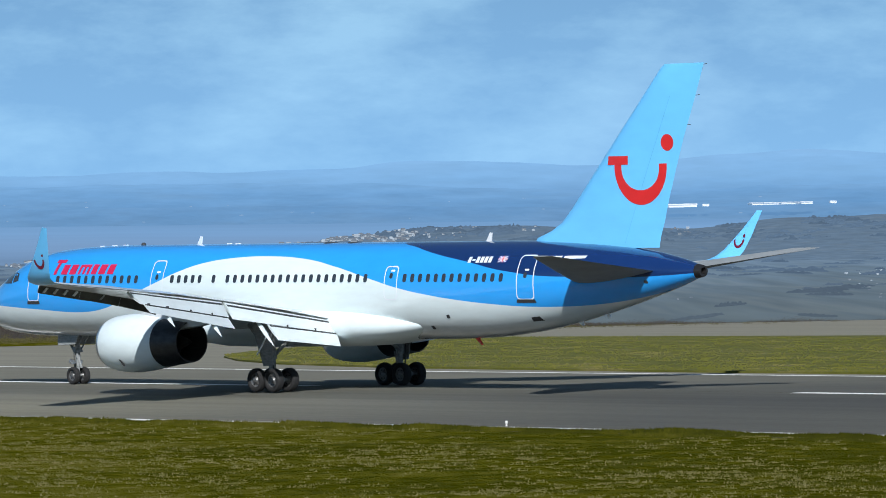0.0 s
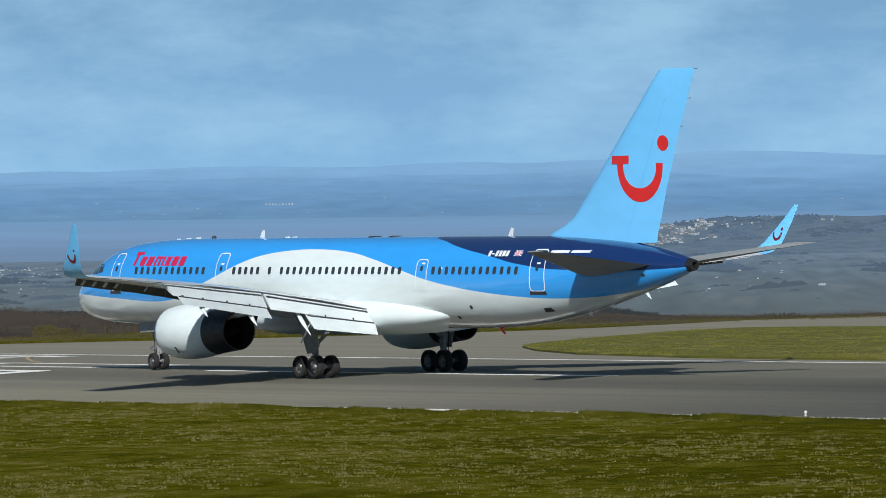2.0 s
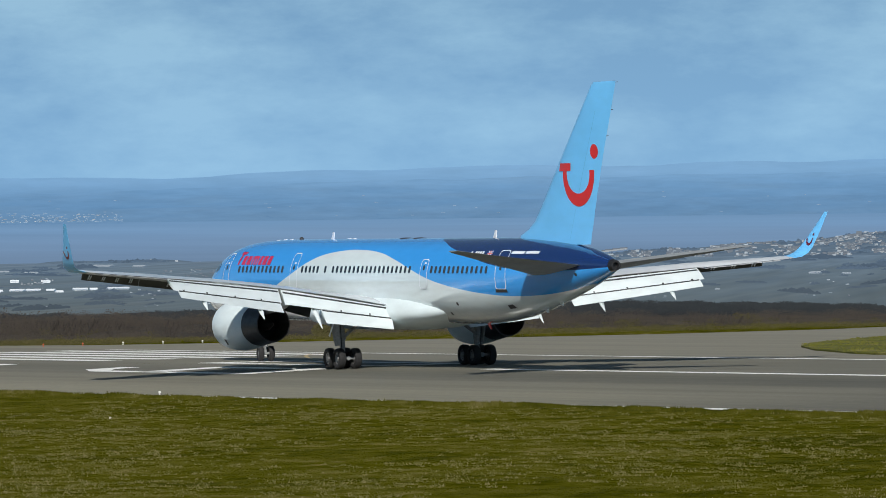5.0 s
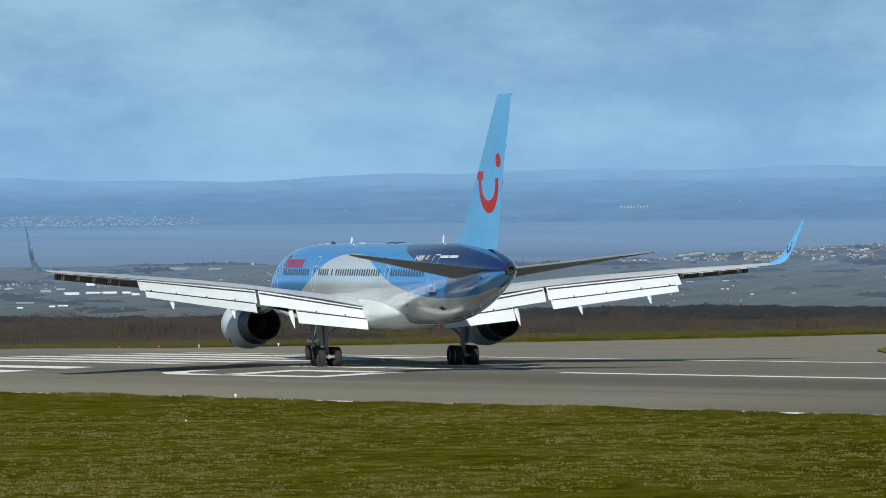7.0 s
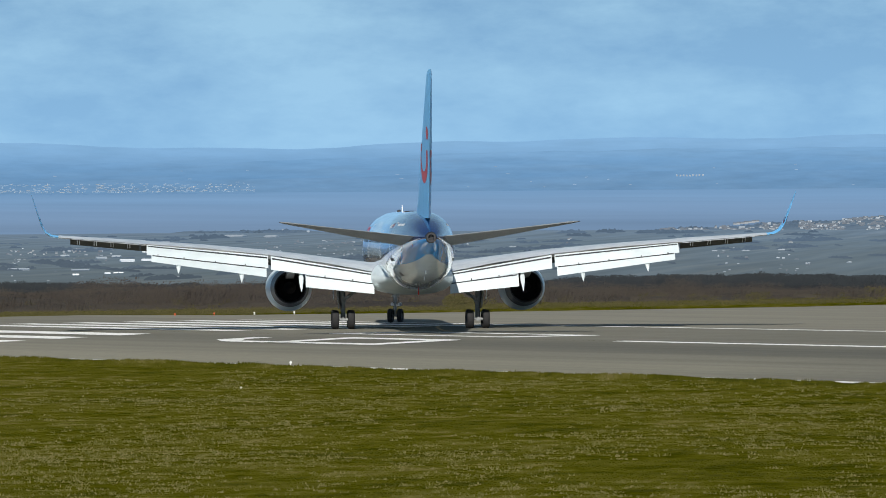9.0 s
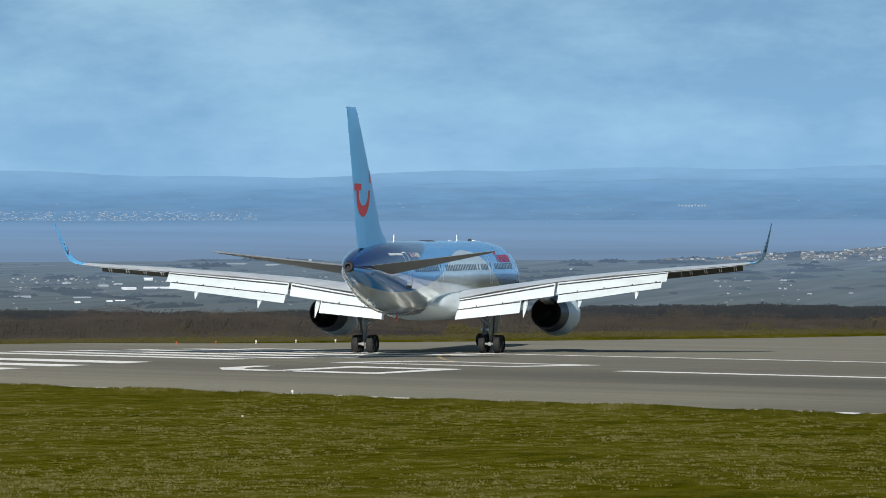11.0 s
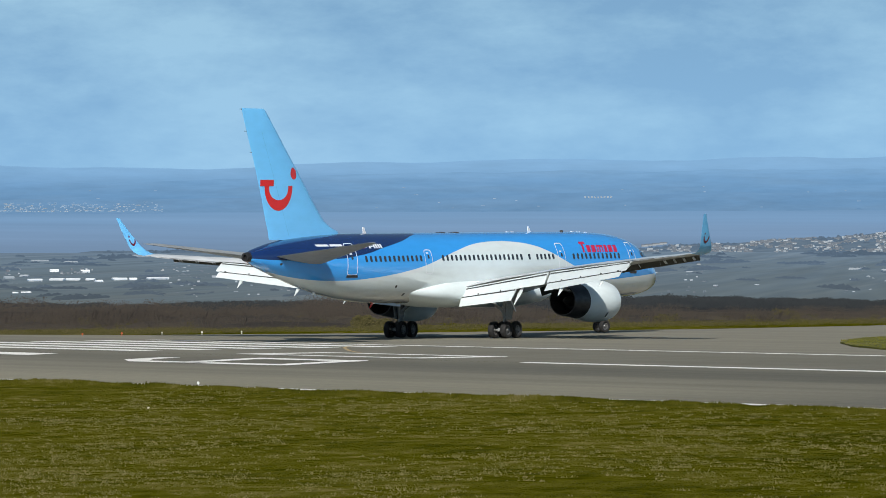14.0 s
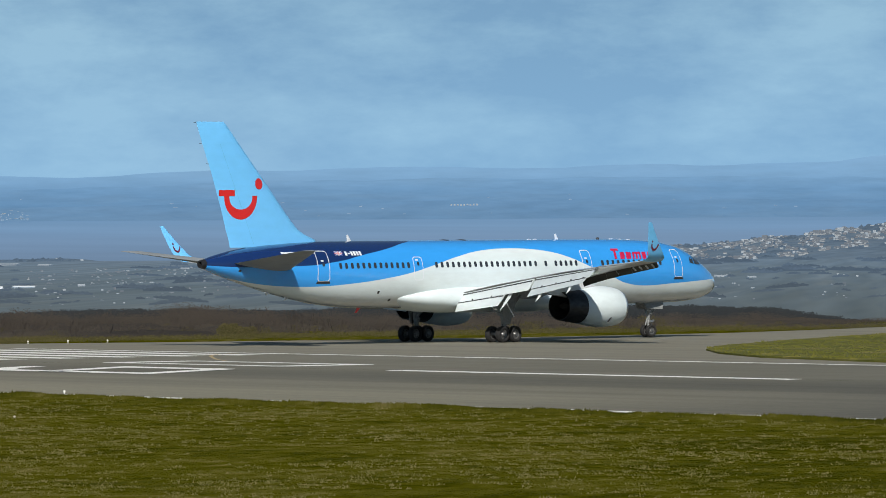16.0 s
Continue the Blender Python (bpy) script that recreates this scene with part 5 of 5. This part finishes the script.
WING = [  # y, leading edge x z, trailing edge x z, thickness ratio
    (1.2, 6.4, 2.95, -2.0, 3.05, 0.125), (2.1, 5.9, 3.0, -2.0, 3.1, 0.12), (4.5, 4.6, 3.42, -1.75, 3.56, 0.115), (7.7, 2.95, 4.0, -1.6, 4.04, 0.105), (11, 1.2, 4.36, -2.5, 4.4, 0.10), (14.35, -0.55, 4.68, -3.45, 4.66, 0.095), (14.4, -0.58, 4.69, -3.95, 4.65, 0.09), (18.6, -2.85, 5.02, -4.8, 5.0, 0.09), (19.0, -3.08, 5.06, -4.9, 5.04, 0.085)]
WLET = [  # leading edge, trailing edge, thickness direction
    ((-3.08, 19.0, 5.06), (-4.9, 19.0, 5.04), (0, 0, 1)), ((-3.3, 19.4, 5.13), (-4.98, 19.4, 5.11), (0, -0.3, 0.95)), ((-3.58, 19.68, 5.3), (-5.1, 19.68, 5.28), (0, -0.7, 0.7)), ((-3.95, 19.86, 5.6), (-5.28, 19.86, 5.58), (0, -0.93, 0.35)),
    ((-4.65, 20.1, 6.3), (-5.55, 20.1, 6.28), (0, -0.96, 0.26)), ((-5.22, 20.3, 6.95), (-5.75, 20.3, 6.93), (0, -0.96, 0.26)), ((-5.56, 20.42, 7.36), (-5.88, 20.42, 7.34), (0, -0.96, 0.26))]


def at_span(y, table=WING):
    for a, b in zip(table, table[1:]):
        if a[0] <= y <= b[0]:
            k = (y - a[0]) / max(1e-6, b[0] - a[0])
            return [p + (q - p) * k for p, q in zip(a, b)]
    return table[-1]


def flap_panel(y0, y1, lead, trail, thick, s, n=5):
    """A flap between two spans; lead and trail give (x, z) at a span."""
    rings = []
    for i in range(n):
        y = y0 + (y1 - y0) * i / (n - 1)
        a, b = lead(y), trail(y)
        le, te = Vector(P(a[0], y, a[1], s)), Vector(P(b[0], y, b[1], s))
        d = te - le
        up = Vector((-d.z, 0, d.x)).normalized()
        if up.z < 0:
            up.negate()
        rings.append(foil(le, te, up, thick * d.length, 7))
    return loft(rings)


def seam_strip(y0, y1, lead, trail, a, b, s):
    """A thin dark slot lying on the upper face of a flap."""
    rings = []
    for y in (y0, (y0 + y1) / 2, y1):
        p, q = Vector(P(*((lead(y)[0], y, lead(y)[1])), s)), Vector(P(*((trail(y)[0], y, trail(y)[1])), s))
        d = q - p
        up = Vector((-d.z, 0, d.x)).normalized()
        if up.z < 0:
            up.negate()
        rings.append([p + d * a + up * 0.02, p + d * a + up * 0.062, p + d * b + up * 0.066, p + d * b + up * 0.02])
    return loft(rings)


# faces turned aft take a darker material, the slat cove's shade painted on
def paint_back_shade(bm):
    bmesh.ops.recalc_face_normals(bm, faces=bm.faces)
    for f in bm.faces:
        if f.normal.x < -0.1:
            f.material_index = 1
    return bm


def lin(a, b):
    return lambda y: tuple(p + (q - p) * (y - a[0]) / (b[0] - a[0]) for p, q in zip(a[1:], b[1:]))


for s in (1, -1):
    rings = [foil(P(a, y, za, s), P(b, y, zb, s), (0, 0, 1), t * (a - b), 13, 0.012) for y, a, za, b, zb, t in WING]
    wing = part("wing", loft(rings), M_WING, airliner, "grey swept wing with flaps down", 45)
    rings = [foil(P(*a, s), P(*b, s), (u[0], u[1] * s, u[2]), 0.08 * (Vector(a) - Vector(b)).length) for a, b, u in WLET]
    part("winglet", loft(rings), M_FIN, wing, "light blue upswept winglet", 50)
    bm = bmesh.new()
    for k in range(14):
        a0, a1 = math.pi * k / 14, math.pi * (k + 1) / 14
        q = []
        for a, rr in ((a0, 0.34), (a1, 0.34), (a1, 0.23), (a0, 0.23)):
            x, z = -4.85 + rr * math.cos(a), 6.05 - rr * 1.15 * math.sin(a)
            q.append((x, z))
        for sg in (1, -1):
            bm.faces.new([bm.verts.new((x, s * (20.02 + (z - 6.1) * 0.29 + sg * 0.055), z)) for x, z in q])
    part("winglet_smile", bm, M_DARKSMILE, wing, "small dark smile shape")
    bm = bmesh.new()
    for sg in (1, -1):
        bm.faces.new([bm.verts.new((-5.13 + 0.07 * math.cos(a), s * (20.02 + (6.22 + 0.07 * math.sin(a) - 6.1) * 0.29 + sg * 0.055), 6.22 + 0.07 * math.sin(a))) for a in (i * math.tau / 12 for i in range(12))])
    part("winglet_dot", bm, M_DARKSMILE, wing, "small dark dot")
    # flaps, each a fore and an aft panel
    in_lead, in_trail = lin((2.05, -1.92, 3.04), (7.6, -1.48, 3.98)), lin((2.05, -2.42, 2.48), (7.6, -2.1, 3.25))
    out_lead, out_trail = lin((7.75, -1.5, 4.0), (14.3, -3.3, 4.62)), lin((7.75, -2.05, 3.33), (14.3, -4.2, 4.08))
    ina_lead, ina_trail = lin((2.05, -2.36, 2.52), (5.75, -2.16, 2.98)), lin((2.05, -2.66, 1.92), (5.75, -2.88, 2.30))
    outa_lead, outa_trail = lin((7.85, -2.0, 3.36), (14.05, -4.12, 4.07)), lin((7.85, -2.55, 2.85), (14.05, -4.55, 3.72))
    part("flap", flap_panel(2.05, 7.6, in_lead, in_trail, 0.13, s), M_FLAP, wing, "white inboard flap, lowered")
    part("aft_flap", flap_panel(2.05, 5.75, ina_lead, ina_trail, 0.09, s), M_FLAP, wing, "white aft flap panel, lowered")
    part("flap", flap_panel(7.75, 14.3, out_lead, out_trail, 0.12, s), M_FLAP, wing, "white outboard flap, lowered")
    part("aft_flap", flap_panel(7.85, 14.05, outa_lead, outa_trail, 0.09, s), M_FLAP, wing, "white aft flap panel, lowered")
    for y0, y1, q0, q1, a, b in ((2.1, 7.55, in_lead, in_trail, 0.18, 0.30), (7.8, 14.25, out_lead, out_trail, 0.18, 0.29), (2.1, 5.7, ina_lead, ina_trail, 0.10, 0.17), (7.9, 14.0, outa_lead, outa_trail, 0.10, 0.17)):
        part("flap_slot", seam_strip(y0, y1, q0, q1, a, b, s), M_SEAM, wing, "thin dark slot at the flap")
    for y in (3.2, 4.7, 9.0, 10.6, 12.3, 13.7):
        top = ina_lead(y) if y < 6 else outa_lead(y)
        part("flap_bracket", block((0.12, 0.05, 0.12), P(top[0] - 0.02, y, top[1] + 0.01, s)), M_SEAM, wing)
    # flap track fairings
    for y, L in ((5.98, 1.0), (9.2, 0.7), (12.6, 0.62)):
        tx, tz = ((-2.45, 2.72) if y < 7 else outa_trail(y))
        prof = []
        for k, w, h in ((0.0, 0.015, 0.02), (0.35, 0.07, 0.10), (0.7, 0.12, 0.17), (1.0, 0.13, 0.2), (1.5, 0.08, 0.1)):
            c = (tx - 0.42 * L + 0.75 * k * L, tz - 0.66 * L + 0.72 * k * L)
            prof.append([P(c[0] + 0.5 * h * math.sin(a), y + w * math.cos(a), c[1] + h * math.sin(a), s) for a in (i * math.tau / 12 for i in range(12))])
        part("flap_track_fairing", loft(prof), M_FLAP, wing, "white pointed flap track fairing", 50)
    # slats, drooped ahead of the leading edge
    for y0, y1 in ((2.9, 5.6), (7.4, 10.97), (10.99, 14.64), (14.66, 18.4)):
        rings = []
        for i in range(4):
            y = y0 + (y1 - y0) * i / 3
            w = at_span(y)
            k = 0.20 + 0.06 * (w[1] - w[3])
            le = Vector(P(w[1] + 0.55 * k, y, w[2] - 1.05 * k, s))
            te = Vector(P(w[1] - 0.45 * k, y, w[2] + 0.30 * k, s))
            d = (te - le)
            up = Vector((-d.z, 0, d.x)).normalized()
            if up.x < 0:
                up.negate()
            rings.append([le, le + d * 0.25 + up * 0.20 * k, le + d * 0.65 + up * 0.22 * k, te, te - up * 0.02, le + d * 0.5 + up * 0.04, le - up * 0.03])
        part("slat", paint_back_shade(loft(rings)), [M_WING, M_COVE_SHADE], wing, "drooped grey leading edge slat, shade painted behind")
    for y in (12.8, 15.2, 15.32, 16.1, 16.22, 17.0, 17.12, 17.9, 18.02):
        w = at_span(y)
        part("slat_track", block((0.32, 0.035, 0.05), P(w[1] - 0.05, y, w[2] - 0.22, s), turn=pose(0, 0, 0, 0, 35, 0).to_3x3().to_4x4()), M_OUTLINE, wing, "pale slat track")
    # aileron seam and cove beneath
    part("aileron", flap_panel(14.5, 18.3, lin((14.5, -3.25, 4.66), (18.3, -4.15, 4.98)), lin((14.5, -4.05, 4.60), (18.3, -4.82, 4.93)), 0.1, s), M_WING, wing, "grey aileron")

    # tailplane
    TP = [(0.6, -16.1, 4.98, -20.9, 5.05, 0.12), (1.2, -16.5, 5.05, -21.0, 5.1, 0.11), (4.2, -18.55, 5.4, -21.55, 5.43, 0.10), (7.3, -20.75, 5.77, -22.15, 5.78, 0.09), (7.62, -21.2, 5.81, -22.2, 5.82, 0.05)]
    part("tailplane", loft([foil(P(a, y, za - 0.08 * max(0.0, a + 20.6), s), P(b, y, zb, s), (0, 0, 1), t * (a - b)) for y, a, za, b, zb, t in TP]), M_TAILPLANE, airliner, "grey swept tailplane", 45)

    # engine
    ey, ez = 6.45, 2.14
    eng = new("engine")
    eng.parent = airliner
    tagged(eng, "white engine nacelle with dark exhaust")

    def nac(profile, mat, nm, label="", caps=(False, False), n=36):
        rings = []
        for x, r in profile:
            zc = ez + 0.018 * (6.8 - x)
            rings.append([(x, ey * s + r * math.cos(a), zc + r * math.sin(a)) for a in (i * math.tau / n for i in range(n))])
        return part(nm, loft(rings, caps), mat, eng, label, 50)
    nac([(7.0, 0.89), (7.32, 0.93), (7.48, 1.01), (7.44, 1.07), (7.22, 1.15)], M_METAL, "intake_lip", "polished metal intake lip")
    nac([(7.22, 1.152), (6.85, 1.22), (6.25, 1.275), (5.6, 1.28), (5.0, 1.235), (4.4, 1.16), (3.7, 1.065)], M_WHITE, "cowl", "white cowl")
    nac([(3.7, 1.06), (3.2, 1.0), (2.5, 0.93), (2.1, 0.89), (2.1, 0.84)], M_EXHAUST, "exhaust_nozzle", "dark metal exhaust nozzle")
    nac([(2.11, 0.84), (2.6, 0.81), (3.6, 0.74)], M_BLACK, "exhaust_duct", "black exhaust duct", (False, True))
    nac([(3.5, 0.34), (2.9, 0.3), (2.3, 0.12), (2.1, 0.02)], M_BLACK, "exhaust_cone", "dark exhaust plug")
    nac([(7.1, 0.88), (6.6, 0.86)], M_BLACK, "fan", "dark fan face", (False, True))
    part("pylon", loft([[P(x, ey - w, zb, s), P(x, ey + w, zb, s), P(x, ey + w, zt, s), P(x, ey - w, zt, s)] for x, w, zb, zt in ((6.6, 0.05, 3.2, 3.28), (5.2, 0.2, 2.9, 3.5), (3.3, 0.24, 2.7, 3.85), (1.2, 0.2, 2.95, 3.75), (-0.4, 0.06, 3.35, 3.7))]), M_WING, eng, "grey pylon", 40)

    # main gear
    gear = new("main_gear")
    gear.parent = airliner
    tagged(gear, "four-wheeled main undercarriage leg")
    gy = 3.66 * s
    bm = rod((0, gy, 0.55), (0, gy, 1.5), 0.13)
    rod((0, gy, 1.4), (0.05, gy + 0.25 * s, 3.2), 0.19, bm)
    part("strut", bm, M_STRUT, gear, "grey oleo strut")
    part("torque_link", rod((0.15, gy, 0.9), (0.35, gy, 1.5), 0.05), M_STRUT, gear)
    part("side_brace", rod((-0.05, gy - 0.1 * s, 1.6), (0.1, gy - 1.6 * s, 2.7), 0.09), M_STRUT, gear)
    part("drag_brace", rod((0.1, gy, 1.5), (1.6, gy, 2.9), 0.07), M_STRUT, gear)
    part("brake_hose", rod((-0.2, gy + 0.1 * s, 0.6), (-0.14, gy + 0.2 * s, 2.6), 0.025, n=6), M_SEAM, gear, "thin black hydraulic hose")
    bm = rod((0.72, gy, 0.52), (-0.72, gy, 0.52), 0.11)
    for x in (0.57, -0.57):
        rod((x, gy - 0.43, 0.51), (x, gy + 0.43, 0.51), 0.07, bm)
    part("bogie", bm, M_STRUT, gear)
    part("gear_door", plate([(0.95, gy + 0.42 * s, 3.1), (-0.45, gy + 0.42 * s, 3.1), (-0.3, gy + 0.22 * s, 1.15), (0.35, gy + 0.22 * s, 1.1)], 0.05), M_STRUT, gear, "grey wedge-shaped leg door")
    part("gear_brace", rod((0.45, gy + 0.5 * s, 1.6), (-0.35, gy + 0.52 * s, 2.55), 0.035), M_OUTLINE, gear, "pale diagonal brace")

# small fittings
for z, x in ((13.45, -23.28), (12.2, -22.8), (11.0, -22.25)):
    part("static_wick", rod((x, 0, z), (x - 0.22, 0, z + 0.02), 0.012, n=6), M_SEAM, airliner)
for s in (1, -1):
    part("tail_fitting", skin(rounded(-20.6, -20.4, 4.55, 4.68, 0.05), s, 0.012, 0), M_SEAM, fuselage)
    part("engine_strake", plate([(6.9, s * (6.45 - 0.95), 2.95), (6.1, s * (6.45 - 0.95), 2.98), (6.1, s * (6.45 - 1.15), 3.2), (6.4, s * (6.45 - 1.15), 3.18)], 0.03), M_WHITE, airliner)
    part("cowl_latch", plate([(5.6, s * 7.45, 1.2), (5.45, s * 7.45, 1.2), (5.75, s * 7.52, 1.5), (5.85, s * 7.52, 1.5)], 0.03), M_SEAM, airliner)
for x in (14.6, 15.4, 16.3, 7.2, 6.6):
    part("roof_fitting", block((0.25, 0.1, 0.05), (x, 0, fus_at(x)[1] + 0.01)), M_OUTLINE, fuselage)
part("belly_lamp", lathe([(2.2, 0.12), (2.1, 0.11), (2.05, 0.05)], 10, "z", (-1.5, 0, 0), caps=(False, True)), M_RED, airliner, "red belly beacon")
for x in (-15.6, -17.2):
    part("belly_aerial", plate([(x + 0.15, 0, fus_at(x)[2] + 0.03), (x - 0.2, 0, fus_at(x)[2] + 0.05), (x - 0.3, 0, fus_at(x)[2] - 0.12), (x - 0.15, 0, fus_at(x)[2] - 0.14)], 0.04), M_OUTLINE, fuselage)

# nose gear
nose_gear = new("nose_gear")
nose_gear.parent = airliner
nose_gear.location = (18.29, 0, 0)
tagged(nose_gear, "twin-wheeled nose undercarriage leg")
bm = rod((0, 0, 0.4), (0, 0, 1.3), 0.075)
rod((0, 0, 1.2), (0.05, 0, 2.5), 0.11, bm)
part("strut", bm, M_STRUT, nose_gear, "grey oleo strut")
part("axle", rod((0, -0.3, 0.4), (0, 0.3, 0.4), 0.06), M_STRUT, nose_gear)
part("torque_link", rod((-0.25, 0, 0.75), (-0.05, 0, 1.25), 0.05), M_STRUT, nose_gear)
part("torque_link", rod((0.28, 0, 0.72), (0.06, 0, 1.28), 0.035), M_STRUT, nose_gear)
part("drag_brace", rod((0.1, 0, 1.35), (1.1, 0, 2.4), 0.06), M_STRUT, nose_gear)
part("steering_collar", block((0.24, 0.42, 0.24), (0.03, 0, 1.6), taper=0.85), M_STRUT, nose_gear)
for y in (0.16, -0.16):
    part("lock_link", rod((0.05, y, 1.5), (-0.75, y, 2.4), 0.035), M_STRUT, nose_gear)
    part("brake_hose", rod((0.14, y * 0.8, 0.5), (0.09, y, 2.2), 0.018, n=6), M_SEAM, nose_gear, "thin black hydraulic hose")
bm = block((0.2, 0.5, 0.14), (0.1, 0, 1.02))
lathe([(0.0, 0.10), (0.08, 0.11)], 12, "x", (0.18, 0.22, 1.05), bm, caps=(True, True))
lathe([(0.0, 0.10), (0.08, 0.11)], 12, "x", (0.18, -0.22, 1.05), bm, caps=(True, True))
part("taxi_lamp", bm, M_METAL, nose_gear, "twin taxi lamps on the leg")
for y in (0.45, -0.45):
    part("gear_door", plate([(0.9, y, 2.35), (-0.7, y, 2.35), (-0.55, y * 1.25, 1.85), (0.75, y * 1.25, 1.8)], 0.04), M_STRUT, nose_gear, "grey nose gear door")


def wheel_mesh(rad, wid, name):
    h = wid / 2
    bm = lathe([(-h * 0.55, rad * 0.58), (-h * 0.9, rad * 0.66), (-h, rad * 0.8), (-h * 0.8, rad * 0.95), (-h * 0.4, rad), (h * 0.4, rad), (h * 0.8, rad * 0.95), (h, rad * 0.8), (h * 0.9, rad * 0.66), (h * 0.55, rad * 0.58)], 32, "y")
    for sg in (1, -1):
        lathe([(sg * h * 0.55, rad * 0.585), (sg * h * 0.45, rad * 0.5), (sg * h * 0.35, rad * 0.32), (sg * h * 0.75, rad * 0.2), (sg * h * 0.8, 0.02)], 20, "y", bm=bm, mat=1, caps=(False, True))
        for i in range(6):
            a = i * math.tau / 6
            lathe([(sg * h * 0.38, rad * 0.055), (sg * h * 0.5, rad * 0.055)], 6, "y", (rad * 0.4 * math.cos(a), 0, rad * 0.4 * math.sin(a)), bm, 0, caps=(True, True))
    return mesh_of(bm, name, [M_TYRE, M_HUB], 40)


MAIN_R, NOSE_R = 0.51, 0.40
WHEELS = []
w_main, w_nose = wheel_mesh(MAIN_R, 0.38, "wheel"), wheel_mesh(NOSE_R, 0.29, "wheel")
gears = [o for o in airliner.children if o.name.startswith("main_gear")]
for g, s in zip(gears, (1, -1)):
    for x in (0.57, -0.57):
        for dy in (0.43, -0.43):
            w = new("wheel", w_main)
            w.parent = g
            WHEELS.append((w, (x, 3.66 * s + dy, MAIN_R), MAIN_R))
for dy in (0.28, -0.28):
    w = new("wheel", w_nose)
    w.parent = nose_gear
    WHEELS.append((w, (0, dy, NOSE_R), NOSE_R))


# ---------------------------------------------------------------- what moves
def motions():
    rows = []
    for t, x, y, h, b, p in PLANE_ROWS:
        u, v = to_uv(x, y)
        z = 0.5 * (camber(v + 2.6) + camber(v - 2.6))
        rows.append((t, pose(x, y, z, b, -p, h)))
    walk(airliner, rows)
    ts = np.array([r[0] for r in PLANE_ROWS])
    xs, ys, hs = (np.array([r[i] for r in PLANE_ROWS]) for i in (1, 2, 3))
    way = np.concatenate([[0], np.cumsum(np.hypot(np.diff(xs), np.diff(ys)))])
    # the nose wheels steer into the bend
    steer = [(float(t), pose(18.29, 0, 0, 0, 0, max(-30, min(30, math.degrees(math.atan(18.29 * radians(r)) ))))) for t, r in zip(ts, np.gradient(hs, ts) / np.maximum(0.5, np.gradient(way, ts)))]
    walk(nose_gear, steer)
    for w, (x, y, z), rad in WHEELS:
        # rows close enough for less than a quarter turn each
        n = int(16.0 / 0.0667)
        spin = []
        for i in range(n + 1):
            t = 16.0 * i / n
            turn = math.degrees(float(np.interp(t, ts, way)) / rad)
            spin.append((t, Matrix.Translation((x, y, z)) @ pose(0, 0, 0, 0, turn % 360, 0)))
        walk(w, spin)


motions()
